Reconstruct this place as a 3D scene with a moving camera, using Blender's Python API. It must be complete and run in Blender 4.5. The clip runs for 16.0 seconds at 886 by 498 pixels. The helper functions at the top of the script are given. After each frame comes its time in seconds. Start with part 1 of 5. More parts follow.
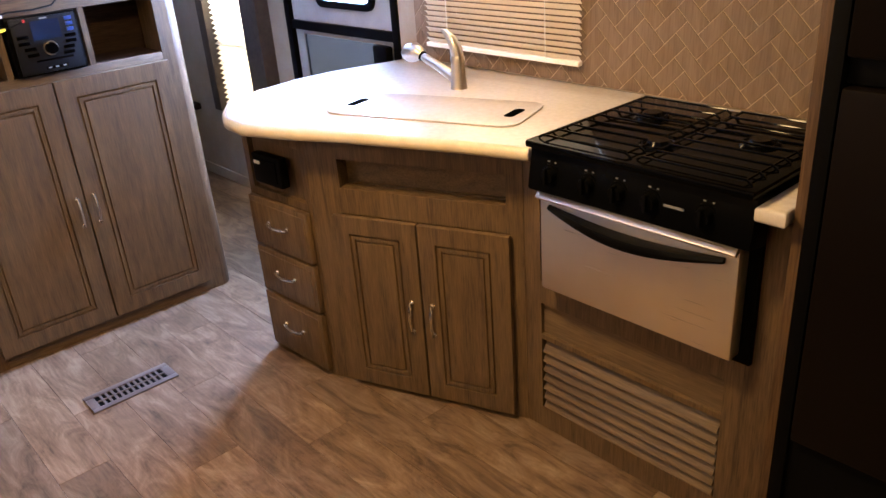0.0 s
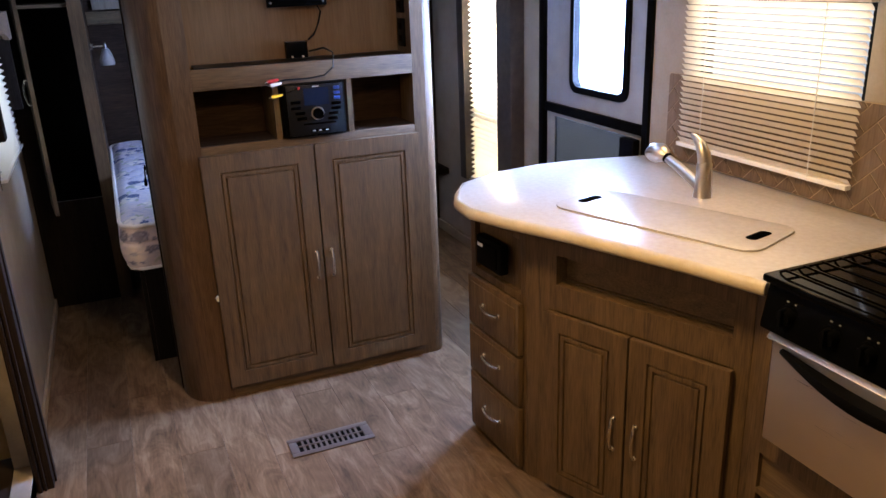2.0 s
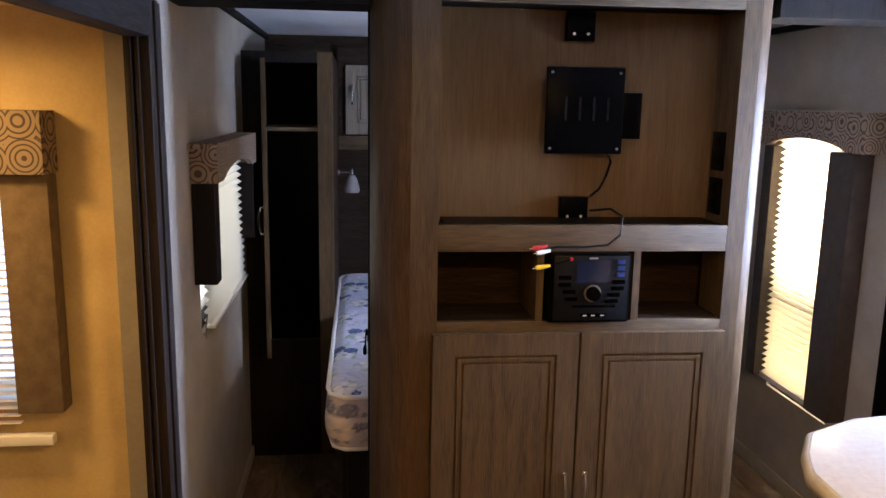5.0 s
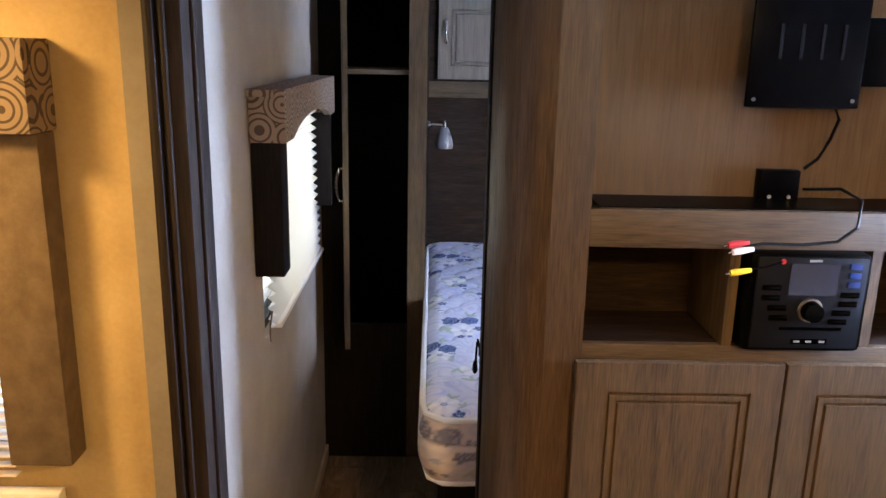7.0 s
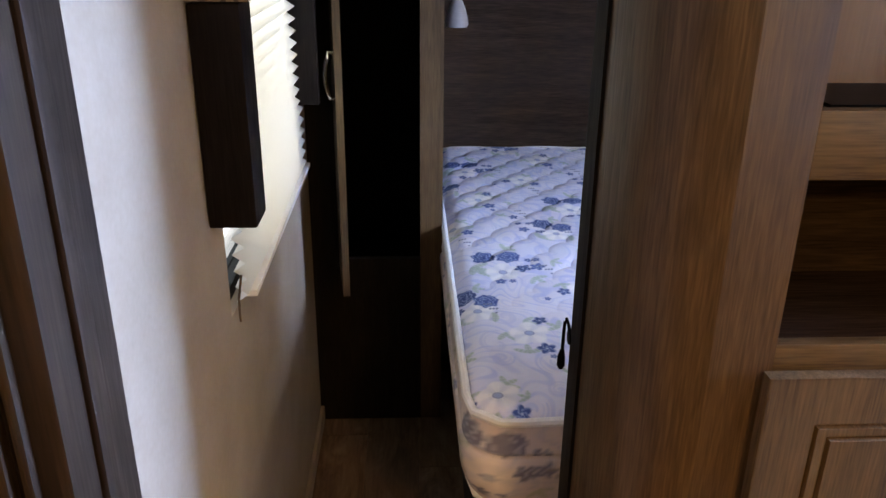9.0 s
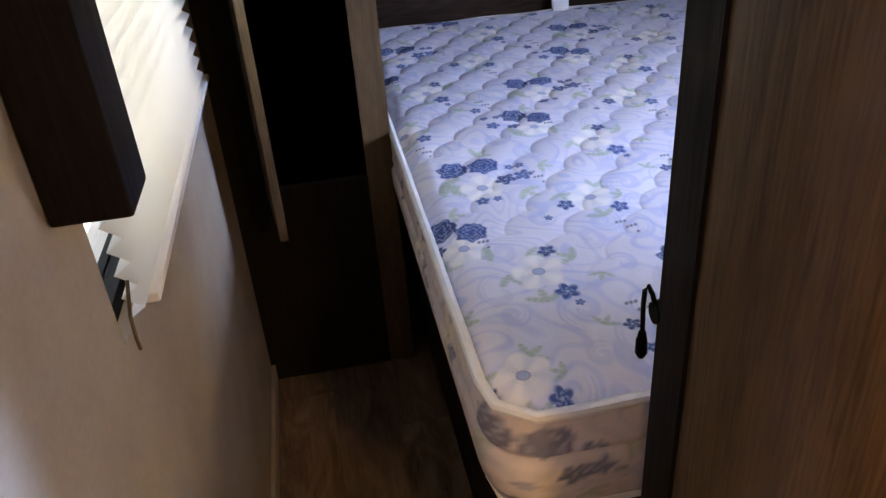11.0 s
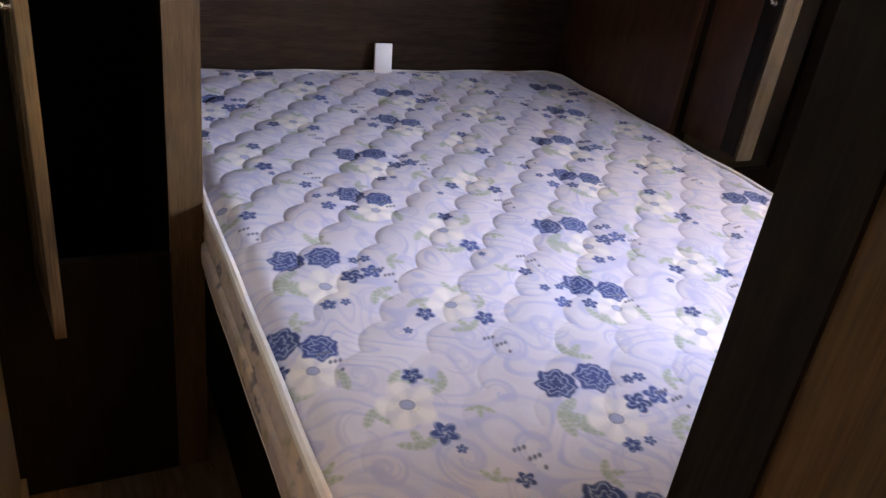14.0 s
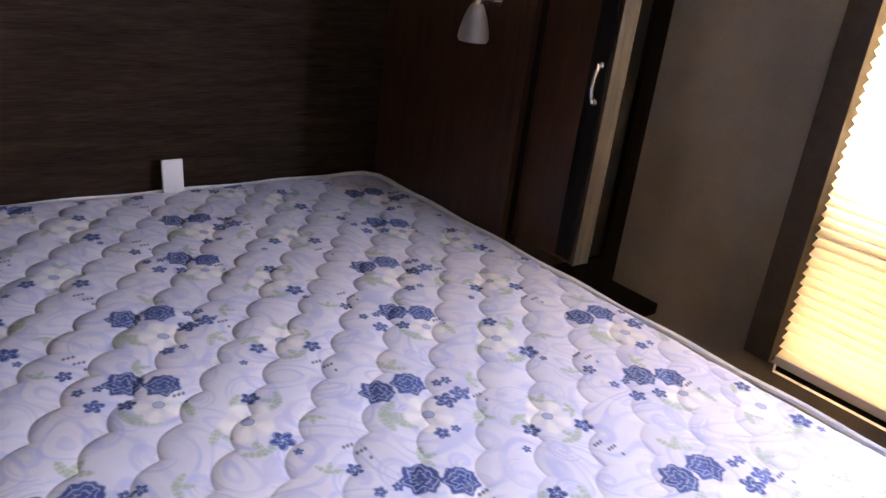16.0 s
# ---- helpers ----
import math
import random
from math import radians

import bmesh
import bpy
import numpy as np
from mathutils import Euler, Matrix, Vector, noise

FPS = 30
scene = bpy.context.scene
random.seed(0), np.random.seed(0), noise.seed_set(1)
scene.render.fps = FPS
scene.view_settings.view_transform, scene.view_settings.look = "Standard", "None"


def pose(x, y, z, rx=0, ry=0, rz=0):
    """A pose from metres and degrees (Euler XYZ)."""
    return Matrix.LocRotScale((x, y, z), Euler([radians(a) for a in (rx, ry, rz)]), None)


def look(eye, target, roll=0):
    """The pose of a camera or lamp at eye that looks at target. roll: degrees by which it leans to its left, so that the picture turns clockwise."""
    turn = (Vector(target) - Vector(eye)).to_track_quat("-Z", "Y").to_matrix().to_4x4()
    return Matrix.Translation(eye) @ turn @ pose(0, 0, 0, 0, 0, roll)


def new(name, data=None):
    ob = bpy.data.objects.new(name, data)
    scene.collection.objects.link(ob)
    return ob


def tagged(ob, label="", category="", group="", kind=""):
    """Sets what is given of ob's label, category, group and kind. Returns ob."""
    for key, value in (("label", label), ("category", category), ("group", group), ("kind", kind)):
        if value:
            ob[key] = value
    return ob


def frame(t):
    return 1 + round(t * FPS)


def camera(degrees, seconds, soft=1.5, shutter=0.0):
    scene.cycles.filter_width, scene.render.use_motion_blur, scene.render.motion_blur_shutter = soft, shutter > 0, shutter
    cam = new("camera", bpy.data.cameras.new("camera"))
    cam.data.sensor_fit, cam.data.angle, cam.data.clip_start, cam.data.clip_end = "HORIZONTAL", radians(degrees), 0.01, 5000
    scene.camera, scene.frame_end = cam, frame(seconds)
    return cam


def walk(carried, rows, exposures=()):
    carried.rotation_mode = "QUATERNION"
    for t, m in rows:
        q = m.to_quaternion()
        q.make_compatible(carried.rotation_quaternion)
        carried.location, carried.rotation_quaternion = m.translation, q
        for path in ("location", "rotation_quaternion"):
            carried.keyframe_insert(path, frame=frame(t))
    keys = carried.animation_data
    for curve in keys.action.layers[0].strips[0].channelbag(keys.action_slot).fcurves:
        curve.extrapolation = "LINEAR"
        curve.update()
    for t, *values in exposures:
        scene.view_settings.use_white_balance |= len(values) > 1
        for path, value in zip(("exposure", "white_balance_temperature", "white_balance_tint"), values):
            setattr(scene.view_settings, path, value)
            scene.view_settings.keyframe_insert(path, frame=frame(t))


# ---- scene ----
cam = camera(59.0, 16.0)
PATH = [
    (0, (0.321, 0.314, 1.503), (-1.054, 1.495, 0.657), -4.3),
    (0.5, (0.31, 0.371, 1.52), (-1.138, 1.463, 0.677), -3.7),
    (1, (0.303, 0.42, 1.531), (-1.253, 1.381, 0.72), -3.5),
    (1.5, (0.3, 0.435, 1.549), (-1.346, 1.282, 0.792), -2.4),
    (2, (0.266, 0.434, 1.565), (-1.477, 1.152, 0.896), -2.2),
    (2.5, (0.174, 0.432, 1.589), (-1.604, 1.114, 0.977), -1.2),
    (3, (0.052, 0.444, 1.599), (-1.784, 1.057, 1.098), -0.2),
    (3.5, (-0.084, 0.435, 1.604), (-1.97, 0.95, 1.184), -0.6),
    (4, (-0.219, 0.444, 1.584), (-2.126, 0.869, 1.16), -0.2),
    (4.5, (-0.404, 0.465, 1.577), (-2.337, 0.808, 1.196), 0.3),
    (5, (-0.529, 0.487, 1.593), (-2.484, 0.701, 1.23), 1.0),
    (5.2, (-0.577, 0.471, 1.577), (-2.537, 0.651, 1.222), 1.0),
    (7.3, (-1.285, 0.386, 1.554), (-3.214, 0.396, 1.028), 1.2),
    (7.5, (-1.374, 0.376, 1.541), (-3.295, 0.383, 0.985), 1.4),
    (8, (-1.528, 0.349, 1.512), (-3.435, 0.354, 0.909), 1.6),
    (8.5, (-1.67, 0.313, 1.472), (-3.558, 0.345, 0.813), 1.7),
    (9, (-1.828, 0.279, 1.439), (-3.679, 0.368, 0.688), 0.6),
    (9.2, (-1.877, 0.263, 1.427), (-3.71, 0.386, 0.638), -0.0),
    (11.3, (-2.325, 0.216, 1.338), (-4.001, 0.515, 0.289), -4.7),
    (11.5, (-2.364, 0.202, 1.338), (-4.032, 0.567, 0.298), -4.1),
    (12, (-2.453, 0.176, 1.336), (-4.098, 0.722, 0.339), -1.7),
    (12.5, (-2.514, 0.169, 1.329), (-4.127, 0.831, 0.349), 1.6),
    (13, (-2.537, 0.159, 1.328), (-4.122, 0.901, 0.361), 4.0),
    (13.5, (-2.544, 0.155, 1.321), (-4.129, 0.945, 0.391), 5.8),
    (14, (-2.542, 0.158, 1.329), (-4.106, 0.994, 0.404), 8.1),
    (14.5, (-2.58, 0.22, 1.356), (-4.172, 1.056, 0.48), 8.6),
    (15, (-2.635, 0.289, 1.372), (-4.259, 1.113, 0.547), 8.9),
    (15.5, (-2.716, 0.322, 1.381), (-4.277, 1.273, 0.574), 8.3),
    (16, (-2.803, 0.341, 1.393), (-4.216, 1.543, 0.647), 7.5),
]
# exposures
EXPOSURES = [
    (0.0, 0.88, 5700, 11),
    (1.0, 0.6, 5700, 10),
    (2.0, 0.2, 5800, 10),
    (3.0, -0.4, 6000, 10),
    (4.0, -0.65, 6350, 10),
    (5.0, -0.05, 7200, 9),
    (7.5, 0.65, 6800, 6),
    (8.5, 0.5, 7100, 6),
    (9.0, 0.5, 7100, 7),
    (11.5, 0.52, 7100, 10),
    (13.0, 0.45, 8500, 12),
    (15.0, 0.48, 9700, 15),
    (16.0, 0.27, 9100, 17),
]
walk(cam, [(t, look(eye, target, roll)) for t, eye, target, roll in PATH], EXPOSURES)

# ---- world, large lights ----
world = bpy.data.worlds.new("sky")
scene.world = world
world.use_nodes = True
wn, wl = world.node_tree.nodes, world.node_tree.links
sky = wn.new("ShaderNodeTexSky")
sky.sky_type, sky.sun_disc, sky.sun_elevation, sky.sun_rotation = "NISHITA", False, radians(38), radians(150)
wl.new(sky.outputs[0], wn["Background"].inputs[0])
wn["Background"].inputs[1].default_value = 0.15


def sun(elevation, heading, strength):
    d = bpy.data.lights.new("sun", "SUN")
    d.energy, d.angle, d.color = strength, radians(0.5), (1.0, 0.94, 0.84)
    ob = new("sun", d)
    ob.matrix_world = pose(0, 0, 6, 90 - elevation, 0, heading)
    return ob


sun(38, 40, 2.4)


def area(name, at, aim, sx, sy, watts, colour, spread=180):
    d = bpy.data.lights.new(name, "AREA")
    d.shape, d.size, d.size_y, d.energy, d.color = "RECTANGLE", sx, sy, watts, colour
    d.spread = radians(spread)
    ob = new(name, d)
    ob.matrix_world = look(at, aim)
    return ob


COOL, WARM, NEUTRAL = (0.42, 0.57, 1.0), (1.0, 0.61, 0.22), (0.98, 0.93, 0.92)
LIT = dict(door=175.0, kitchen=5.0, bed_upper=58.0, bed_lower=5.0, bed_left=1.6, slide=2.0)
area("daylight_entry_door", (-2.49, 2.336, 1.33), (-2.49, 0.4, 1.33), 0.60, 0.66, LIT["door"], COOL, 160)
area("daylight_kitchen_window", (-1.55, 2.30, 1.22), (-1.55, 0, 1.0), 0.66, 0.50, LIT["kitchen"], NEUTRAL)
area("daylight_bedroom_window", (-3.46, 2.30, 1.21), (-3.46, 0, 1.0), 0.42, 0.52, LIT["bed_upper"], NEUTRAL)
area("daylight_bedroom_window_low", (-3.46, 2.30, 0.68), (-3.46, 0, 0.6), 0.42, 0.42, LIT["bed_lower"], (1.0, 0.88, 0.72))
area("daylight_far_window", (-3.36, -0.04, 1.15), (-3.36, 2, 0.9), 0.60, 0.5, LIT["bed_left"], (0.82, 0.89, 1.0))
area("daylight_slide_window", (-2.46, -0.55, 1.2), (0, -0.5, 1.0), 0.5, 0.6, LIT["slide"], COOL)


# ---- materials ----
def material(name, colour, rough=0.5, metal=0.0, **extra):
    m = bpy.data.materials.new(name)
    m.use_nodes = True
    b = m.node_tree.nodes["Principled BSDF"]
    b.inputs["Base Color"].default_value = (*colour, 1)
    b.inputs["Roughness"].default_value, b.inputs["Metallic"].default_value = rough, metal
    for key, value in extra.items():
        b.inputs[key.replace("_", " ")].default_value = value
    return m


def nodes_of(m):
    t = m.node_tree
    return t.nodes, t.links, t.nodes["Principled BSDF"]


def ramp(n, stops):
    r = n.new("ShaderNodeValToRGB")
    while len(r.color_ramp.elements) < len(stops):
        r.color_ramp.elements.new(0.5)
    for e, (at, c) in zip(r.color_ramp.elements, stops):
        e.position, e.color = at, (*c, 1) if len(c) == 3 else c
    return r


def noise_tex(n, l, vec, scale, detail=4.0, rough=0.55, distort=0.0):
    t = n.new("ShaderNodeTexNoise")
    t.inputs["Scale"].default_value, t.inputs["Detail"].default_value = scale, detail
    t.inputs["Roughness"].default_value, t.inputs["Distortion"].default_value = rough, distort
    l.new(vec, t.inputs["Vector"])
    return t


def stretched(n, l, scale, random_shift=False):
    c = n.new("ShaderNodeTexCoord")
    mp = n.new("ShaderNodeMapping")
    mp.inputs["Scale"].default_value = scale
    l.new(c.outputs["Object"], mp.inputs["Vector"])
    if random_shift:
        info = n.new("ShaderNodeObjectInfo")
        mul = n.new("ShaderNodeMath")
        mul.operation = "MULTIPLY"
        mul.inputs[1].default_value = 37.0
        l.new(info.outputs["Random"], mul.inputs[0])
        add = n.new("ShaderNodeVectorMath")
        l.new(mp.outputs[0], add.inputs[0])
        l.new(mul.outputs[0], add.inputs[1])
        return add.outputs[0], info
    return mp.outputs[0], None


def bump(n, l, b, height, strength, distance=0.002):
    k = n.new("ShaderNodeBump")
    k.inputs["Strength"].default_value, k.inputs["Distance"].default_value = strength, distance
    l.new(height, k.inputs["Height"])
    l.new(k.outputs[0], b.inputs["Normal"])


def wood(name, dark, mid, light, axis, rough=0.45, random_shift=True, fine=1.0, gloss=0.4):
    """Wood-print laminate with the grain along an axis."""
    m = material(name, mid, rough, Specular_IOR_Level=gloss)
    n, l, b = nodes_of(m)
    along, across = 3.2 * fine, 34.0 * fine
    vec, info = stretched(n, l, tuple(along if a == axis else across for a in "xyz"), random_shift)
    big = noise_tex(n, l, vec, 1.0, 2.5, 0.45, 0.9)
    vec2, _ = stretched(n, l, tuple(16.0 * fine if a == axis else 330.0 * fine for a in "xyz"))
    small = noise_tex(n, l, vec2, 1.0, 2.5, 0.6)
    mix = n.new("ShaderNodeMath")
    mix.operation = "MULTIPLY_ADD"
    mix.inputs[1].default_value = 0.6
    figure = n.new("ShaderNodeMath")
    figure.operation = "MULTIPLY_ADD"
    figure.inputs[1].default_value, figure.inputs[2].default_value = 0.42, 0.29
    l.new(big.outputs["Fac"], figure.inputs[0])
    l.new(small.outputs["Fac"], mix.inputs[0])
    l.new(figure.outputs[0], mix.inputs[2])
    r = ramp(n, [(0.62, dark), (0.79, mid), (0.98, light)])
    l.new(mix.outputs[0], r.inputs[0])
    l.new(r.outputs[0], b.inputs["Base Color"])
    rr = ramp(n, [(0.6, (rough + 0.12,) * 3), (1.0, (rough - 0.08,) * 3)])
    l.new(mix.outputs[0], rr.inputs[0])
    l.new(rr.outputs[0], b.inputs["Roughness"])
    bump(n, l, b, mix.outputs[0], 0.25, 0.0008)
    return m


def mottled(name, a, c, scale, rough=0.7, relief=0.15):
    """A plain surface with two scales of variation."""
    m = material(name, a, rough)
    n, l, b = nodes_of(m)
    vec, _ = stretched(n, l, (1, 1, 1))
    big = noise_tex(n, l, vec, scale, 5.0, 0.6)
    fine = noise_tex(n, l, vec, scale * 22, 3.0)
    mix = n.new("ShaderNodeMath")
    mix.operation = "MULTIPLY_ADD"
    mix.inputs[1].default_value = 0.3
    l.new(fine.outputs["Fac"], mix.inputs[0])
    l.new(big.outputs["Fac"], mix.inputs[2])
    r = ramp(n, [(0.45, a), (0.85, c)])
    l.new(mix.outputs[0], r.inputs[0])
    l.new(r.outputs[0], b.inputs["Base Color"])
    bump(n, l, b, fine.outputs["Fac"], relief, 0.001)
    return m


def brushed(name, colour, rough):
    """Steel brushed along x: fine streaks in gloss and relief."""
    m = material(name, colour, rough, 1.0)
    n, l, b = nodes_of(m)
    vec, _ = stretched(n, l, (4.0, 300.0, 420.0))
    t = noise_tex(n, l, vec, 1.0, 3.0)
    r = ramp(n, [(0.3, (rough - 0.07,) * 3), (0.7, (rough + 0.09,) * 3)])
    l.new(t.outputs["Fac"], r.inputs[0])
    l.new(r.outputs[0], b.inputs["Roughness"])
    vec2, _ = stretched(n, l, (3.0, 3.0, 3.0))
    t2 = noise_tex(n, l, vec2, 1.0, 3.0)
    r2 = ramp(n, [(0.35, tuple(c * 0.88 for c in colour)), (0.7, colour)])
    l.new(t2.outputs["Fac"], r2.inputs[0])
    l.new(r2.outputs[0], b.inputs["Base Color"])
    bump(n, l, b, t.outputs["Fac"], 0.03, 0.0004)
    return m


M = {}
M["cabinet"] = wood("taupe_cabinet_laminate", (0.031, 0.0173, 0.00672), (0.07, 0.04172, 0.0172), (0.11, 0.06953, 0.0304), "z", 0.5)
M["cabinet_x"] = wood("taupe_rail_laminate", (0.036, 0.02112, 0.0092), (0.077, 0.0482, 0.0216), (0.118, 0.07725, 0.0368), "x", 0.5)
M["cabinet_y"] = wood("taupe_rail_laminate_across", (0.036, 0.02112, 0.0092), (0.077, 0.0482, 0.0216), (0.118, 0.07725, 0.0368), "y", 0.5)
M["post"] = wood("brown_post_laminate", (0.034, 0.0173, 0.0062), (0.064, 0.03502, 0.0142), (0.098, 0.05768, 0.0255), "z", 0.45, gloss=0.3)
M["panel"] = wood("niche_back_panel", (0.078, 0.038, 0.010), (0.098, 0.050, 0.0145), (0.118, 0.063, 0.020), "z", 0.6, gloss=0.25, fine=0.7)
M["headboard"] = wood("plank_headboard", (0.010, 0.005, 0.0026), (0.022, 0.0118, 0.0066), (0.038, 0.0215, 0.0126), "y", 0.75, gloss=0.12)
# dark woods, with the bedroom's deep shade worked into their near-black browns
M["dark_wood"] = wood("shaded_walnut_trim", (0.0028, 0.0016, 0.001), (0.0064, 0.0039, 0.0026), (0.013, 0.008, 0.0053), "z", 0.65, gloss=0.16)
M["dark_wood_x"] = wood("shaded_walnut_beam", (0.0028, 0.0016, 0.001), (0.0064, 0.0039, 0.0026), (0.013, 0.008, 0.0053), "x", 0.65, gloss=0.16)
M["trim_brown"] = wood("espresso_trim", (0.007, 0.004, 0.0023), (0.015, 0.009, 0.0053), (0.027, 0.0168, 0.0105), "z", 0.5, gloss=0.22)
M["edge_taupe"] = wood("taupe_edge_band", (0.028, 0.021, 0.0135), (0.048, 0.037, 0.025), (0.07, 0.055, 0.038), "z", 0.55, gloss=0.2)
M["nickel"] = material("brushed_nickel", (0.52, 0.47, 0.41), 0.3, 1.0)
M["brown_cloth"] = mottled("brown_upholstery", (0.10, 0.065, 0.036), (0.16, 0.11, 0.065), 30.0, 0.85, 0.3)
M["pale_door"] = wood("pale_taupe_door", (0.13, 0.10, 0.07), (0.19, 0.15, 0.105), (0.24, 0.19, 0.14), "z", 0.5)
M["red_wood"] = wood("reddish_wardrobe_panel", (0.024, 0.0078, 0.0032), (0.044, 0.0158, 0.0066), (0.068, 0.027, 0.012), "z", 0.36, gloss=0.35)
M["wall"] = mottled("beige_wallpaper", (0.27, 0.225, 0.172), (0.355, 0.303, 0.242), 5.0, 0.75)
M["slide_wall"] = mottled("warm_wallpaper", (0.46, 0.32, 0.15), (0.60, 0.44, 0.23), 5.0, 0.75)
M["ceiling"] = mottled("white_ceiling_panel", (0.72, 0.71, 0.69), (0.82, 0.81, 0.79), 3.0, 0.8)
M["counter"] = mottled("cream_speckled_laminate", (0.41, 0.368, 0.315), (0.47, 0.425, 0.37), 60.0, 0.17, 0.01)
M["counter_edge"] = mottled("cream_counter_edge", (0.38, 0.31, 0.20), (0.48, 0.40, 0.275), 18.0, 0.3, 0.03)
M["black"] = material("black_enamel", (0.001, 0.001, 0.0011), 0.10, Specular_IOR_Level=0.05)
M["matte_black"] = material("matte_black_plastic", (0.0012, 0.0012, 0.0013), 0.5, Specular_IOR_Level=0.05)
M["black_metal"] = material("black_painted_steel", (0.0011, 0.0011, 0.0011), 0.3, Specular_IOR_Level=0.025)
M["steel"] = brushed("brushed_stainless", (0.85, 0.77, 0.65), 0.34)
M["mark_grey"] = material("grey_printed_mark", (0.12, 0.12, 0.12), 0.5)
M["void"] = material("slot_shade", (0.0015, 0.0015, 0.0015), 1.0, Specular_IOR_Level=0.0)
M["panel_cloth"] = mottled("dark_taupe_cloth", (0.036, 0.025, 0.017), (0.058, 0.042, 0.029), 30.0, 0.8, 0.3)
M["chrome"] = material("satin_nickel", (0.78, 0.74, 0.68), 0.24, 1.0)
M["dark_glass"] = material("tinted_display", (0.01, 0.015, 0.03), 0.08)
M["grey_door"] = mottled("grey_door_skin", (0.26, 0.265, 0.275), (0.33, 0.335, 0.345), 8.0, 0.45, 0.04)
M["white"] = material("white_plastic", (0.78, 0.76, 0.72), 0.4)
M["leather"] = mottled("dark_brown_leather", (0.02, 0.013, 0.01), (0.04, 0.026, 0.02), 12.0, 0.38, 0.3)
M["red"] = material("red_plug", (0.5, 0.02, 0.02), 0.35)
M["yellow"] = material("yellow_plug", (0.75, 0.48, 0.02), 0.35)
M["blue"] = material("blue_button", (0.012, 0.035, 0.15), 0.3)
M["grout"] = mottled("pale_grout", (0.36, 0.275, 0.175), (0.45, 0.35, 0.24), 40.0, 0.8)
M["tile"] = wood("brown_backsplash_tile", (0.095, 0.062, 0.036), (0.148, 0.10, 0.061), (0.195, 0.136, 0.085), "z", 0.5)
M["asphalt"] = mottled("grey_gravel_ground", (0.55, 0.54, 0.52), (0.66, 0.65, 0.63), 4.0, 0.9)
M["tan_panel"] = wood("oak_valance_board", (0.20, 0.115, 0.05), (0.29, 0.175, 0.08), (0.36, 0.23, 0.12), "x", 0.4)


def glass_material():
    m = material("clear_glass", (1, 1, 1), 0.02)
    n, l, b = nodes_of(m)
    b.inputs["Transmission Weight"].default_value, b.inputs["IOR"].default_value = 1.0, 1.1
    return m


M["glass"] = glass_material()
M["plexi"] = material("smoky_plexiglass", (0.13, 0.13, 0.135), 0.12, Transmission_Weight=1.0, IOR=1.2)


def blind_material(name, colour, through_colour, share):
    m = material(name, colour, 0.6)
    n, l, b = nodes_of(m)
    tr = n.new("ShaderNodeBsdfTranslucent")
    tr.inputs[0].default_value = (*through_colour, 1)
    mx = n.new("ShaderNodeMixShader")
    mx.inputs[0].default_value = share
    l.new(b.outputs[0], mx.inputs[1])
    l.new(tr.outputs[0], mx.inputs[2])
    l.new(mx.outputs[0], n["Material Output"].inputs[0])
    return m


M["blind"] = blind_material("cream_blind_slat", (0.78, 0.73, 0.64), (0.90, 0.74, 0.46), 0.3)
M["shade_white"] = blind_material("white_pleated_shade", (0.74, 0.72, 0.66), (0.74, 0.73, 0.68), 0.4)
M["shade"] = blind_material("pleated_shade_fabric", (0.80, 0.74, 0.60), (0.90, 0.80, 0.62), 0.15)


def glow(name, colour, strength):
    m = material(name, colour, 0.4)
    b = m.node_tree.nodes["Principled BSDF"]
    b.inputs["Emission Color"].default_value, b.inputs["Emission Strength"].default_value = (*colour, 1), strength
    return m


M["lamp_glass"] = glow("lit_frosted_glass", (1.0, 0.72, 0.42), 6.0)


def floor_material():
    m = material("weathered_vinyl_plank", (0.3, 0.25, 0.2), 0.5, Specular_IOR_Level=0.22)
    n, l, b = nodes_of(m)
    vec, info = stretched(n, l, (4.2, 12.0, 1.0), True)
    big = noise_tex(n, l, vec, 1.0, 9.0, 0.66, 1.3)
    vec2, _ = stretched(n, l, (9.0, 120.0, 1.0))
    fine = noise_tex(n, l, vec2, 1.0, 3.0)
    mix = n.new("ShaderNodeMath")
    mix.operation = "MULTIPLY_ADD"
    mix.inputs[1].default_value = 0.3
    l.new(fine.outputs["Fac"], mix.inputs[0])
    l.new(big.outputs["Fac"], mix.inputs[2])
    r = ramp(n, [(0.40, (0.020, 0.011, 0.005)), (0.52, (0.068, 0.040, 0.019)), (0.66, (0.120, 0.076, 0.041)), (0.86, (0.195, 0.138, 0.086))])
    l.new(mix.outputs[0], r.inputs[0])
    tone = n.new("ShaderNodeHueSaturation")
    v = n.new("ShaderNodeMapRange")
    v.inputs["To Min"].default_value, v.inputs["To Max"].default_value = 0.78, 1.18
    l.new(info.outputs["Random"], v.inputs["Value"])
    l.new(v.outputs[0], tone.inputs["Value"])
    l.new(r.outputs[0], tone.inputs["Color"])
    l.new(tone.outputs[0], b.inputs["Base Color"])
    bump(n, l, b, mix.outputs[0], 0.3, 0.001)
    return m


M["floor"] = floor_material()


